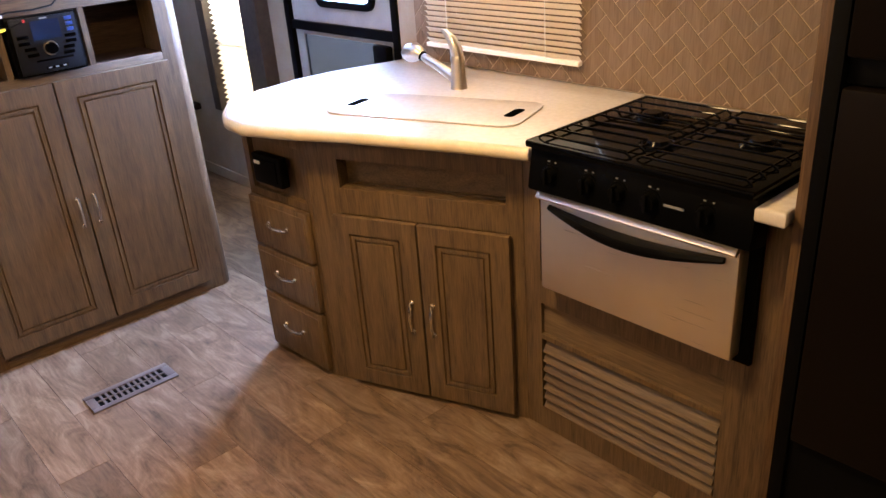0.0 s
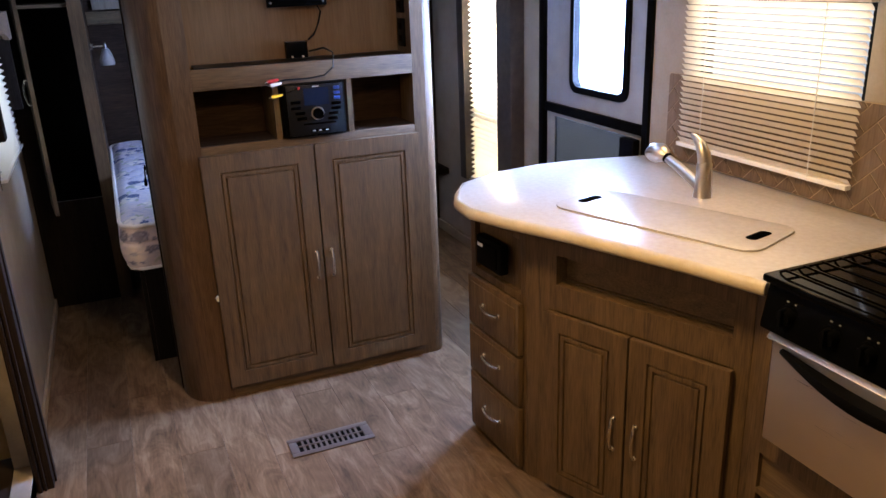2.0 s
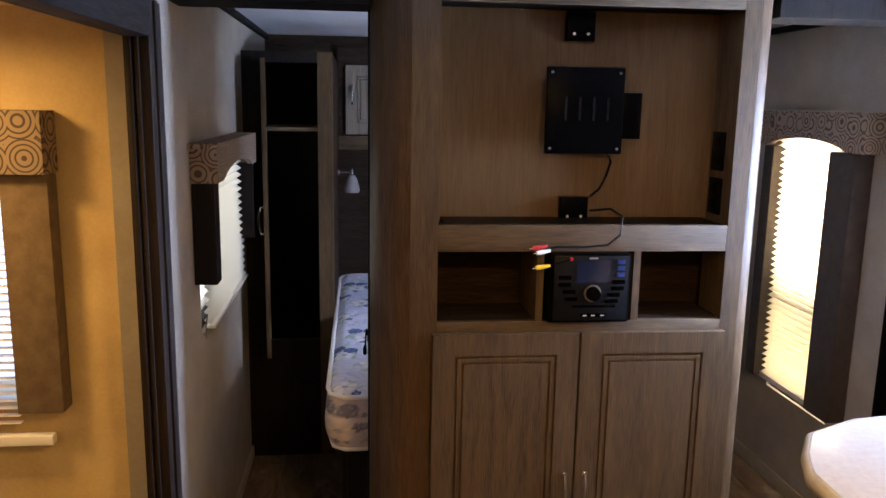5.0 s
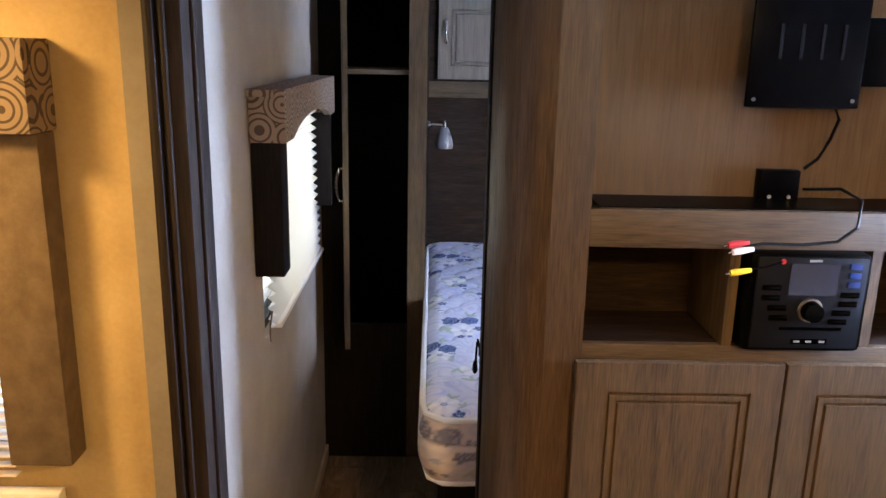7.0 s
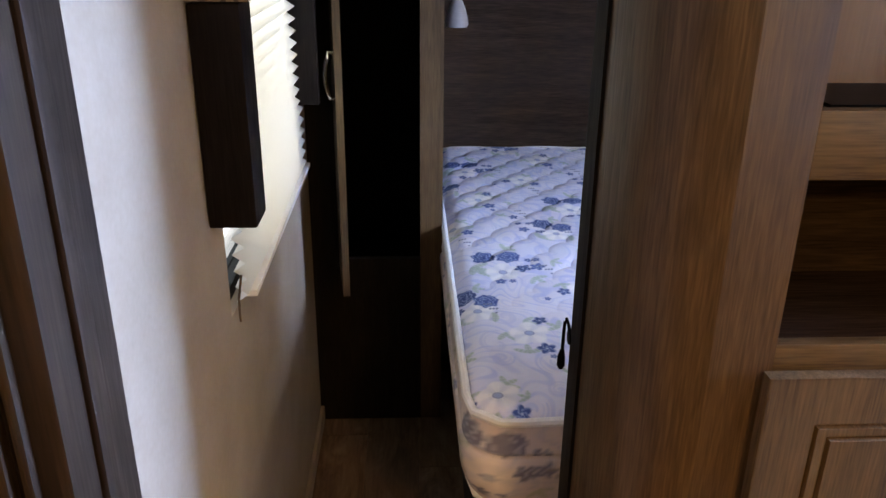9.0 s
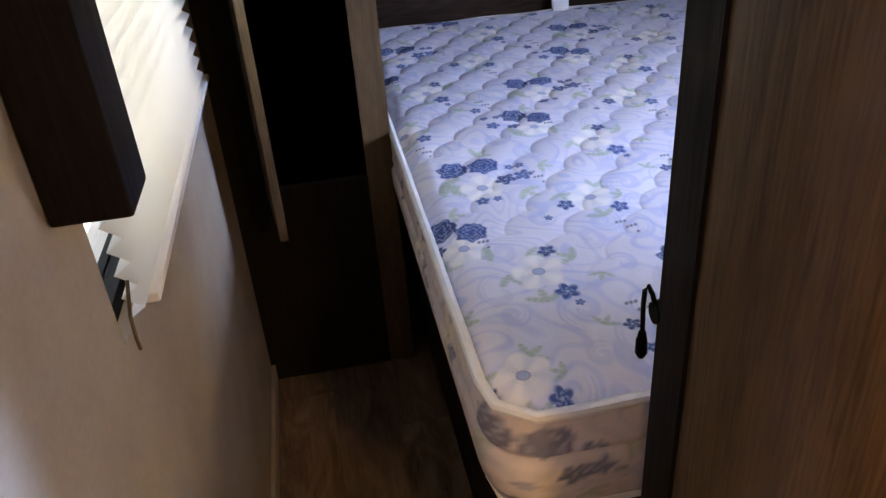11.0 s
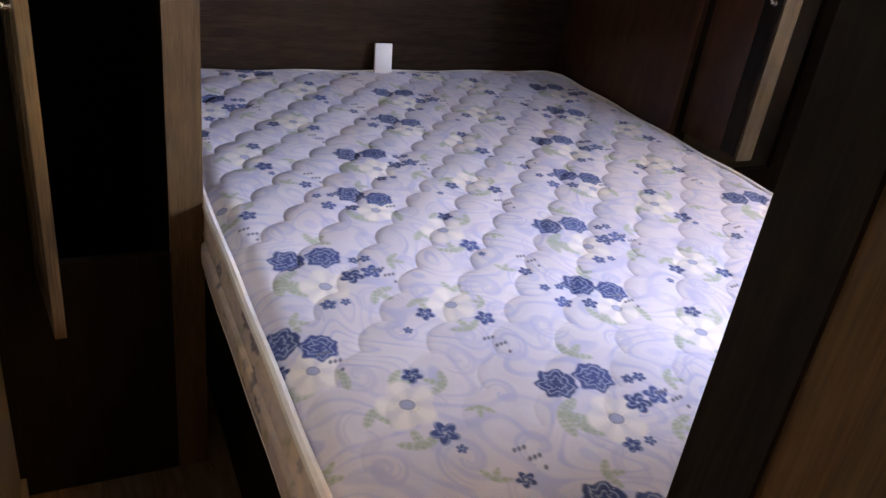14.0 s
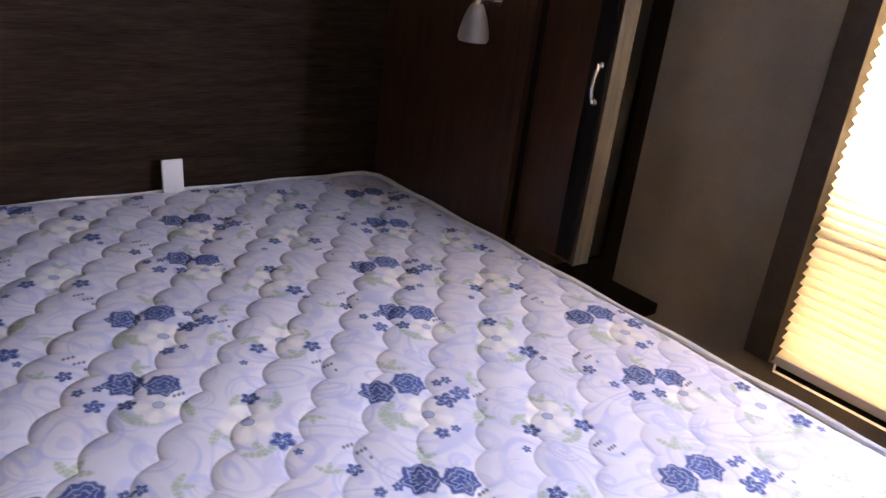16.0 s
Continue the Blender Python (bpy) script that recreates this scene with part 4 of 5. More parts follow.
arch_handle((WF + 0.205, 0.106, 1.06), (WF + 0.205, 0.106, 1.17), (0.004, -0.024, 0), d)
wr = root("wardrobe", (-4.24, 2.0, 0), "reddish-brown wood wardrobe beside the bed, door standing open", "wardrobe", "bedroom wardrobes")
part("side", boxes((FRONT + 0.001, -4.215, 1.735, 1.755, 0.0, 1.80)), M["red_wood"], wr, "glossy reddish wood side panel")
# front and top carry shade in their near-black colour
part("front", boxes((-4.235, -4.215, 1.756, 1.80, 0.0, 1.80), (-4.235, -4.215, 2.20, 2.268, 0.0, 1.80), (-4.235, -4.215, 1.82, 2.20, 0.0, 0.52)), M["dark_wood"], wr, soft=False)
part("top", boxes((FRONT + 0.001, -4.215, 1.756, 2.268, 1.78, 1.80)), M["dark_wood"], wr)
# black board paints the dim inside of this wardrobe
part("shaded_back", boxes((FRONT + 0.002, FRONT + 0.012, 1.756, 2.268, 0.0, 1.78)), M["matte_black"], wr)
d = part("door", boxes((-4.21, -3.985, 1.772, 1.80, 0.66, 1.78), bevel=0.002), M["red_wood"], wr, "open reddish wardrobe door")
part("frame_strip", boxes((-4.04, -3.987, 1.765, 1.7715, 0.67, 1.77), bevel=0.002), M["dark_wood"], d)
part("edge", boxes((-3.9845, -3.977, 1.770, 1.826, 0.66, 1.78), bevel=0.002), M["edge_taupe"], d, "pale door edge")
arch_handle((-4.003, 1.765, 1.07), (-4.003, 1.765, 1.155), (0, -0.022, 0), d)
single("bedside_shelf", boxes((-4.213, -4.03, 1.85, 2.266, 0.395, 0.43), bevel=0.004), M["dark_wood"], "dark wood ledge beside the bed", "shelf")

# ---- overhead bedroom cabinet ----
oc = root("bedroom_cabinet", (FRONT, 1.05, 1.39), "taupe wood overhead cabinet above the headboard", "cabinet")
part("body", boxes((FRONT + 0.001, FRONT + 0.05, 0.38, 1.733, 1.352, 1.88)), M["headboard"], oc)
part("bottom_rail", boxes((FRONT + 0.05, FRONT + 0.07, 0.38, 1.733, 1.347, 1.418), bevel=0.003), M["cabinet_y"], oc)
for y0 in (0.42, 0.85, 1.28):
    d = part("door", hang(panel_door("door", 0.40, 0.36, rim=0.055), (FRONT + 0.069, y0, 1.428), 90), M["pale_door"], oc, "pale taupe panelled door")
    if y0 < 0.8:
        arch_handle((FRONT + 0.076, y0 + 0.035, 1.59), (FRONT + 0.076, y0 + 0.035, 1.68), (0.02, 0, 0), d)

# ---- reading lamps ----
M["frosted"] = material("frosted_white_glass", (0.42, 0.38, 0.35), 0.4, Transmission_Weight=0.4)


def reading_lamp(at, out, label):
    """A small swivel lamp with a bell glass; at: its wall plate; out: the way from the wall."""
    a, o = Vector(at), Vector(out)
    r = root("reading_lamp", a, label, "lamp", "bedroom reading lamps")
    part("wall_plate", disc(a, o, 0.02, 0.012, 18), M["chrome"], r)
    arm_end = a + o * 0.075 + Vector((0, 0, 0.0))
    part("arm", tube([a + o * 0.01, arm_end], 0.005, 10), M["chrome"], r)
    top = arm_end + Vector((0, 0, 0.018))
    part("cap", tube([top, top - Vector((0, 0, 0.03))], 0.012, 14, taper=[0.008, 0.014]), M["chrome"], r)
    hs = [0.0, 0.013, 0.035, 0.062, 0.084, 0.093]
    part("shade", tube([top - Vector((0, 0, 0.028 + h)) for h in hs], 0.03, 18, taper=[0.013, 0.021, 0.030, 0.037, 0.040, 0.036]), M["frosted"], r, "frosted white bell glass shade")
    return r


reading_lamp((-4.62, 0.3778, 1.238), (0, 1, 0), "white bell-glass reading lamp on the wardrobe side")
reading_lamp((-4.345, 1.7352, 1.25), (0, -1, 0), "white bell-glass reading lamp on the reddish wardrobe side")

# ---- bed ----
BX0, BX1, BY0, BY1, BZ, BB = -4.82, -2.975, 0.388, 1.718, 0.668, 0.455
bb = root("bed_base", ((BX0 + BX1) / 2, 1.0, 0.0), "dark wood bed platform under the mattress", "bed base")
part("lift_board", boxes((BX0, BX1 - 0.06, BY0 + 0.02, BY1 - 0.01, BB - 0.02, BB), bevel=0.003), M["dark_wood_x"], bb)
part("side_panel", boxes((BX0, BX1 - 0.10, BY0 + 0.04, BY0 + 0.058, 0.0, BB - 0.021)), M["dark_wood_x"], bb)
part("side_panel", boxes((BX0, BX1 - 0.10, BY1 - 0.038, BY1 - 0.02, 0.0, BB - 0.021)), M["dark_wood_x"], bb)
part("foot_panel", boxes((BX1 - 0.118, BX1 - 0.10, BY0 + 0.0585, BY1 - 0.0385, 0.0, BB - 0.021)), M["dark_wood"], bb)
RA, UA = np.array((0.44, 0.90)), np.array((-0.90, 0.44))
V1, V2 = np.array((-0.452, 0.256)), np.array((-0.039, 0.546))
NAVY, SOFT_BLUE, CREAM, LEAF, LILAC = np.array((0.034, 0.062, 0.20)), np.array((0.11, 0.16, 0.35)), np.array((0.93, 0.895, 0.86)), np.array((0.47, 0.55, 0.44)), np.array((0.52, 0.55, 0.77))
# each motif: blooms (right, up, radius), white flower, small blue ones, leaves
MOTIFS = (
    ((-3.266, 0.794), ((-0.028, -0.010, 0.029), (0.026, 0.014, 0.029)), (0.044, -0.071, 0.036), ((0.075, 0.018, 0.011), (0.092, 0.026, 0.010), (0.108, -0.012, 0.017), (0.079, -0.033, 0.019), (0.056, -0.120, 0.014), (0.08, -0.108, 0.010)), ((-0.03, -0.075, 0.04), (0.0, -0.10, 0.035), (0.12, -0.07, 0.03), (0.0, 0.06, 0.03), (0.13, 0.03, 0.025))),
    ((-3.485, 0.974), ((-0.026, 0.006, 0.029), (0.029, 0.0, 0.027)), (0.03, -0.052, 0.032), ((-0.114, 0.027, 0.014), (-0.085, -0.02, 0.010), (-0.057, -0.055, 0.014), (-0.014, -0.05, 0.013), (-0.06, -0.01, 0.009)), ((0.07, -0.05, 0.03), (0.0, -0.095, 0.035), (-0.02, 0.05, 0.025), (-0.15, 0.02, 0.02))),
    ((-3.286, 0.535), (), (0.0, -0.004, 0.036), ((0.002, 0.058, 0.017), (0.049, -0.047, 0.019), (0.07, -0.072, 0.007)), ((-0.025, 0.04, 0.026), (0.046, 0.046, 0.028), (-0.042, -0.025, 0.03), (0.025, -0.078, 0.03), (0.092, 0.012, 0.02))),
    ((-3.49, 0.694), (), (0.0, 0.004, 0.034), ((-0.038, -0.03, 0.017), (0.052, -0.02, 0.016), (-0.06, -0.078, 0.007)), ((0.0, 0.043, 0.026), (-0.052, 0.005, 0.026), (0.03, -0.055, 0.028), (0.05, 0.02, 0.02))),
)


def wave(x, y, seed, reach):
    """A smooth field of a few crossed sines."""
    r = np.random.RandomState(seed)
    out = np.zeros_like(x)
    for _ in range(7):
        a, k, p = r.uniform(0, 6.28), r.uniform(0.6, 1.5) * 6.28 / reach, r.uniform(0, 6.28)
        out += np.sin(k * (x * math.cos(a) + y * math.sin(a)) + p + 0.7 * np.sin(k * 0.6 * (y * math.cos(a) - x * math.sin(a))))
    return out / 3.0


def printed(x, y, shift=(0.0, 0.0)):
    """The ticking's printed colour at places on the cloth: lilac scrolls, blue roses, white anemones and leaves."""
    cloth = np.array((0.775, 0.752, 0.825))
    col = np.ones((*x.shape, 3)) * cloth

    def lay(mask, colour):
        m = np.clip(mask, 0, 1)[..., None]
        col[:] = col * (1 - m) + m * colour

    # washes and brushed strokes that flow round one another
    f1 = wave(x, y, 3, 0.22)
    f2 = wave(x + 0.02 * f1, y - 0.02 * f1, 8, 0.15)
    f3 = wave(x, y, 17, 0.10)
    lay(np.clip(0.6 * f1, 0, 1) * 0.40, np.array((0.66, 0.68, 0.84)))
    lay(np.clip(-0.6 * f2, 0, 1) * 0.35, np.array((0.84, 0.80, 0.85)))
    flow = np.sin(7.0 * f2 + 3.0 * f1)
    lay(np.clip((flow - 0.45) * 2.2, 0, 1) * (0.36 + 0.34 * np.clip(f3 + 0.3, 0, 1)), LILAC)
    lay(np.clip((np.sin(7.0 * f2 + 3.0 * f1 + 2.2) - 0.7) * 3.0, 0, 1) * 0.30, np.array((0.86, 0.84, 0.90)))
    # curled acanthus scrolls, each a spiral stroke with an inner echo
    r = np.random.RandomState(12)
    for sx in np.arange(-5.0, -2.7, 0.092):
        for sy in np.arange(0.2, 1.9, 0.092):
            cx, cy = sx + r.uniform(-0.03, 0.03) + shift[0], sy + r.uniform(-0.03, 0.03) + shift[1]
            spin, hand, size, turns = r.uniform(0, 6.28), r.choice((-1, 1)), r.uniform(0.030, 0.062), r.uniform(1.0, 1.5)
            if not (x.min() - 0.1 < cx < x.max() + 0.1 and y.min() - 0.1 < cy < y.max() + 0.1):
                continue
            near = (np.abs(x - cx) < size * 1.15) & (np.abs(y - cy) < size * 1.15)
            if not near.any():
                continue
            dx, dy = x[near] - cx, (y[near] - cy) * 1.25
            rad, ang = np.hypot(dx, dy), (hand * np.arctan2(dy, dx) + spin) % 6.2832
            sub = col[near]
            for k in range(2):
                along_ = (ang + 6.2832 * k) / (6.2832 * turns)
                want = size * (0.12 + 0.88 * along_ ** 1.2)
                wide = 0.003 + 0.0075 * np.sin(math.pi * np.clip(along_, 0, 1))
                for off, w_, shade_ in ((0.0, 0.8, 0.55), (-0.010, 0.5, 0.42)):
                    m = np.clip((1 - np.abs(rad - want - off) / (wide * w_)) * 1.6, 0, 1) * (along_ < 1) * (along_ > 0.05)
                    m = (m * shade_)[:, None]
                    sub[:] = sub * (1 - m) + m * (LILAC if hand > 0 else np.array((0.60, 0.60, 0.76)))
            col[near] = sub
    for (ox, oy), blooms, white, smalls, leaves in MOTIFS:
        for i in range(-3, 6):
            for j in range(-4, 4):
                c = np.array((ox, oy)) + i * V1 + j * V2 + np.array(shift)
                if not (x.min() - 0.2 < c[0] < x.max() + 0.2 and y.min() - 0.2 < c[1] < y.max() + 0.2):
                    continue
                near = (np.abs(x - c[0]) < 0.2) & (np.abs(y - c[1]) < 0.2)
                dx, dy = x[near] - c[0], y[near] - c[1]
                r, u = (dx * RA[0] + dy * RA[1]) / 1.07, (dx * UA[0] + dy * UA[1]) / 1.07
                sub = col[near]

                def dab(mask, colour):
                    m = np.clip(mask, 0, 1)[:, None]
                    sub[:] = sub * (1 - m) + m * colour

                def flower(cr, cu, rad, petals, depth, ph, tall=1.0):
                    a = np.arctan2((u - cu) / tall, r - cr)
                    return np.hypot(r - cr, (u - cu) / tall) / (rad * (1 - depth + depth * np.abs(np.cos(petals / 2 * (a + ph))))), a

                for lr, lu, lrad in leaves:
                    for q in range(3):
                        th = lr * 40 + q * 1.1
                        cr, cu = lr + 0.5 * lrad * math.cos(th), lu + 0.5 * lrad * math.sin(th)
                        al, ac = (r - cr) * math.cos(th) + (u - cu) * math.sin(th), -(r - cr) * math.sin(th) + (u - cu) * math.cos(th)
                        e = np.hypot(al / (0.66 * lrad), ac / (0.26 * lrad))
                        dab(np.clip((1 - e) * 4, 0, 1) * (0.72 + 0.25 * np.sin(al * 700)), LEAF)
                        dab(np.clip((1 - e) * 4, 0, 1) * np.clip(1 - np.abs(ac) / 0.0012, 0, 1) * 0.5, np.array((0.24, 0.32, 0.26)))
                wr_, wu_, wrad = white
                e, a = flower(wr_, wu_, wrad * 1.22, 5, 0.24, 0.4, 1.25)
                dab((1 - e) * 6, CREAM)
                dab(np.clip((1 - e) * 5, 0, 1) * np.clip(np.abs(np.sin(2.5 * (a + 0.4))) * 0.75 - 0.35, 0, 1), np.array((0.58, 0.58, 0.68)))
                d0 = np.hypot(r - wr_, u - wu_)
                dab((1 - d0 / (wrad * 0.25)) * 4, np.array((0.42, 0.47, 0.64)))
                dab((1 - np.abs(d0 / (wrad * 0.25) - 1) / 0.25) * 0.9, np.array((0.16, 0.19, 0.34)))
                dab((1 - np.abs(d0 / (wrad * 0.42) - 1) / 0.22) * np.clip(np.sin(16 * a), 0, 1) * 0.6, np.array((0.62, 0.58, 0.50)))
                for k, (br, bu, rad) in enumerate(blooms):
                    e, a = flower(br, bu, rad * 1.06, 6, 0.12, k * 0.9 + br * 9, 1.1)
                    e = e * (1 + 0.07 * np.sin(7 * a + k) + 0.03 * np.sin(13 * a + 2 * k))
                    dab((1 - e) * 9, NAVY * (1.3 if k % 2 else 1.0))
                    inside = np.clip((1 - e) * 9, 0, 1)
                    dab(inside * np.clip(np.sin(2 * a + e * 5 + k), 0, 1) * 0.45, SOFT_BLUE)
                    ew = e + 0.10 * np.sin(3 * a + k) + 0.05 * np.sin(7 * a)
                    seams = np.minimum.reduce([np.abs(ew - q) for q in (0.34, 0.68)]) / 0.05
                    for lo_, hi_, n_pet, off in ((0.34, 0.68, 4, 0.4), (0.68, 1.2, 5, 1.1)):
                        split = np.abs(np.sin(n_pet / 2 * (a + off + 0.5 * e))) * e / 0.05
                        seams = np.where((ew > lo_) & (ew < hi_), np.minimum(seams, split), seams)
                    dab(inside * np.clip(1.25 - seams, 0, 1) * 0.75, np.array((0.46, 0.53, 0.74)))
                for k, (br, bu, rad) in enumerate(smalls):
                    e, a = flower(br, bu, rad * (1.0 + 0.18 * math.sin(7 * k)), 5, 0.42, k * 1.3 + br * 30, 1.1)
                    dab((1 - e) * 6, NAVY * (1.0 + 0.3 * (k % 3)))
                    dab(np.clip((1 - e) * 6, 0, 1) * np.clip(np.sin(5 * a + 9 * e + k) * 1.6 - 0.5, 0, 1) * 0.8, np.array((0.34, 0.41, 0.64)))
                    dab((1 - np.hypot(r - br, u - bu) / (rad * 0.2)) * 3 * 0.45, np.array((0.6, 0.64, 0.76)))
                for k in range(7):
                    tr_, tu_ = -0.125 + 0.006 * k, 0.075 + 0.008 * (k % 3) - 0.004 * k
                    e = np.hypot((r - tr_) / 0.0035, (u - tu_) / 0.006)
                    dab((1 - e) * 3 * 0.6, np.array((0.16, 0.18, 0.26)))
                col[near] = sub
    return col


def coloured_mesh(name, verts, faces, colours, mat, parent, label=""):
    """A mesh with a printed colour at each vertex."""
    me = bpy.data.meshes.new(name)
    base = np.array(origin_of(parent))
    me.vertices.add(len(verts))
    me.vertices.foreach_set("co", (verts - base).astype(np.float32).ravel())
    me.loops.add(faces.size)
    me.loops.foreach_set("vertex_index", faces.astype(np.int32).ravel())
    me.polygons.add(len(faces))
    me.polygons.foreach_set("loop_start", np.arange(0, faces.size, 4, dtype=np.int32))
    me.update(calc_edges=True)
    at = me.color_attributes.new("print", "FLOAT_COLOR", "POINT")
    at.data.foreach_set("color", np.c_[colours, np.ones(len(colours))].astype(np.float32).ravel())
    me.materials.append(mat)
    ob = new(name, me)
    ob.parent = parent
    if label:
        ob["label"] = label
    for p in me.polygons:
        p.use_smooth = True
    return ob


def grid_faces(rows, cols, wrap=False):
    a = np.arange(rows - 1)[:, None] * cols
    b = np.arange(cols if wrap else cols - 1)[None]
    c = (b + 1) % cols
    return np.stack([a + b, a + c, a + cols + c, a + cols + b], -1).reshape(-1, 4)


def ticking(name, grain):
    m = material(name, (0.8, 0.78, 0.8), 0.75)
    n, l, b = nodes_of(m)
    at = n.new("ShaderNodeVertexColor")
    at.layer_name = "print"
    vec, _ = stretched(n, l, (1, 1, 1))
    t = noise_tex(n, l, vec, 9.0, 4.0)
    mixc = n.new("ShaderNodeMixRGB")
    mixc.blend_type = "MULTIPLY"
    mixc.inputs[0].default_value = 0.35
    l.new(at.outputs["Color"], mixc.inputs[1])
    r = ramp(n, [(0.3, (0.78, 0.76, 0.8)), (0.7, (1, 1, 1))])
    l.new(t.outputs["Fac"], r.inputs[0])
    l.new(r.outputs[0], mixc.inputs[2])
    l.new(mixc.outputs[0], b.inputs["Base Color"])
    w = noise_tex(n, l, vec, grain, 2.0)
    bump(n, l, b, w.outputs["Fac"], 0.2, 0.0006)
    return m


M["ticking"] = ticking("printed_ticking", 600.0)
mat = root("mattress", (-3.9, 1.0, BB), "white quilted mattress with blue rose print", "mattress")
RC = 0.07


def to_rounded(x, y):
    """Pulls the corners of the bed's rectangle in onto rounded ones."""
    for cx0, cy0, sx, sy in ((BX1 - RC, BY0 + RC, 1, -1), (BX1 - RC, BY1 - RC, 1, 1), (BX0 + RC, BY0 + RC, -1, -1), (BX0 + RC, BY1 - RC, -1, 1)):
        ex, ey = (x - cx0) * sx, (y - cy0) * sy
        k = (ex > 0) & (ey > 0)
        scale = np.where(k, np.maximum(ex, ey) / np.maximum(np.hypot(ex, ey), 1e-9), 1.0)
        x = np.where(k, cx0 + (x - cx0) * scale, x)
        y = np.where(k, cy0 + (y - cy0) * scale, y)
    return x, y


gx, gy = np.meshgrid(np.linspace(BX0, BX1, 1040), np.linspace(BY0, BY1, 750), indexing="ij")
inset = np.minimum.reduce([gx - BX0, BX1 - gx, gy - BY0, BY1 - gy])
px_, py_ = to_rounded(gx, gy)
e1, e2 = np.array((-0.76, 0.65)), np.array((0.65, 0.76))
qs, qt = px_ * e1[0] + py_ * e1[1], px_ * e2[0] + py_ * e2[1] + 1.918
pitch, cell, amp = 0.0925, 0.090, 0.020


def scale_edge(k):
    """The scalloped seam of row k of the quilting."""
    return k * pitch - amp * np.abs(np.sin(math.pi * (qs / cell + 0.5 * (k % 2)))) ** 0.8


puff = np.zeros_like(qs)
for dk in (0, 1):
    k = np.floor(qt / pitch) + dk
    low, high = scale_edge(k), scale_edge(k + 1)
    f = (qt - low) / np.maximum(high - low, 0.01)
    puff = np.where((f >= 0) & (f < 1), np.clip(4 * f * (1 - f), 0, 1) ** 0.55 * (0.75 + 0.35 * (1 - f)), puff)
puff = puff * np.clip(0.12 + (BX1 - px_) / 1.25, 0.12, 1.0)
gz = BZ - 0.010 + 0.0064 * puff + 0.004 * wave(px_, py_, 21, 0.8) - 0.022 * np.clip(1 - inset / 0.05, 0, 1) ** 2
coloured_mesh("quilted_top", np.stack([px_, py_, gz], -1).reshape(-1, 3), grid_faces(1040, 750), printed(px_, py_).reshape(-1, 3), M["ticking"], mat, "quilted top printed with blue roses on lilac scrolls")

rim = []
for cx0, cy0, a0 in ((BX1 - RC, BY1 - RC, 0), (BX0 + RC, BY1 - RC, 90), (BX0 + RC, BY0 + RC, 180), (BX1 - RC, BY0 + RC, 270)):
    for k in range(13):
        a = radians(a0 + 90 * k / 12)
        rim.append((cx0 + RC * math.cos(a), cy0 + RC * math.sin(a), math.cos(a), math.sin(a)))
dense = []
for (x, y, nx, ny), (x2, y2, nx2, ny2) in zip(rim, rim[1:] + rim[:1]):
    steps = max(1, int(math.hypot(x2 - x, y2 - y) / 0.007))
    for k in range(steps):
        u = k / steps
        dense.append((x + (x2 - x) * u, y + (y2 - y) * u, nx + (nx2 - nx) * u, ny + (ny2 - ny) * u))
dense = np.array(dense)
run = np.arange(len(dense)) * 0.007
hz = np.linspace(0, 1, 34)[:, None]
bulge = 0.016 * np.sin(math.pi * hz) - 0.05 * np.clip(0.35 - hz, 0, 1) ** 1.5 - 0.01 * np.exp(-((hz - 0.66) / 0.03) ** 2)
sx_, sy_ = dense[:, 0] + dense[:, 2] * bulge, dense[:, 1] + dense[:, 3] * bulge
sz_ = BB + (BZ - 0.03 - BB) * hz + 0 * sx_
side_col = (printed(-3.2 + 0 * sz_ - (sz_ - 0.55) * 1.3, 0.3 + (run[None] % 1.1) + 0 * sz_) * 0.75 + np.array((0.85, 0.80, 0.76)) * 0.25) * np.array((0.84, 0.75, 0.66))
coloured_mesh("border", np.stack([sx_, sy_, sz_], -1).reshape(-1, 3), grid_faces(34, len(dense), True), side_col.reshape(-1, 3), M["ticking"], mat, "beige printed border band")
M["piping"] = mottled("white_piping_cord", (0.76, 0.74, 0.71), (0.84, 0.83, 0.80), 30.0, 0.8)
for z, off in ((BZ - 0.020, 0.004), (BB + 0.01, -0.006)):
    ring_pts = [(x + nx * off, y + ny * off, z + 0.002 * math.sin(k * 0.9)) for k, (x, y, nx, ny) in enumerate(dense[::6])]
    part("piping", tube(ring_pts + ring_pts[:2], 0.0085, 8), M["piping"], mat, "white corded edge")
tg = boxes((-0.012, 0.0, -0.028, 0.028, 0.0, 0.098), bevel=0.002)
tg.transform(Matrix.Translation((BX0 + 0.03, 1.062, BZ - 0.02)) @ Matrix.Rotation(radians(-8), 4, "Y"))
part("lift_strap", tg, M["white"], mat, "white webbing lift strap")

# ---- strap with toggle on the partition edge ----
sj = root("bungee_strap", (-2.824, 0.515, 0.85), "black bungee door strap with a toggle", "strap")
loop = [(-2.832, 0.514, 0.898), (-2.836, 0.512, 0.910), (-2.842, 0.510, 0.916), (-2.847, 0.509, 0.908), (-2.846, 0.508, 0.891), (-2.842, 0.507, 0.874), (-2.838, 0.506, 0.860)]
part("loop", tube(loop, 0.0026, 8), M["matte_black"], sj)
part("toggle", tube([(-2.839, 0.506, 0.866), (-2.837, 0.505, 0.856), (-2.836, 0.505, 0.842), (-2.836, 0.505, 0.836)], 0.006, 12, taper=[0.0035, 0.0058, 0.0062, 0.003]), M["matte_black"], sj)
part("mount", disc((-2.832, 0.522, 0.891), (0, -1, 0), 0.013, 0.01, 16, 0.011), M["matte_black"], sj)

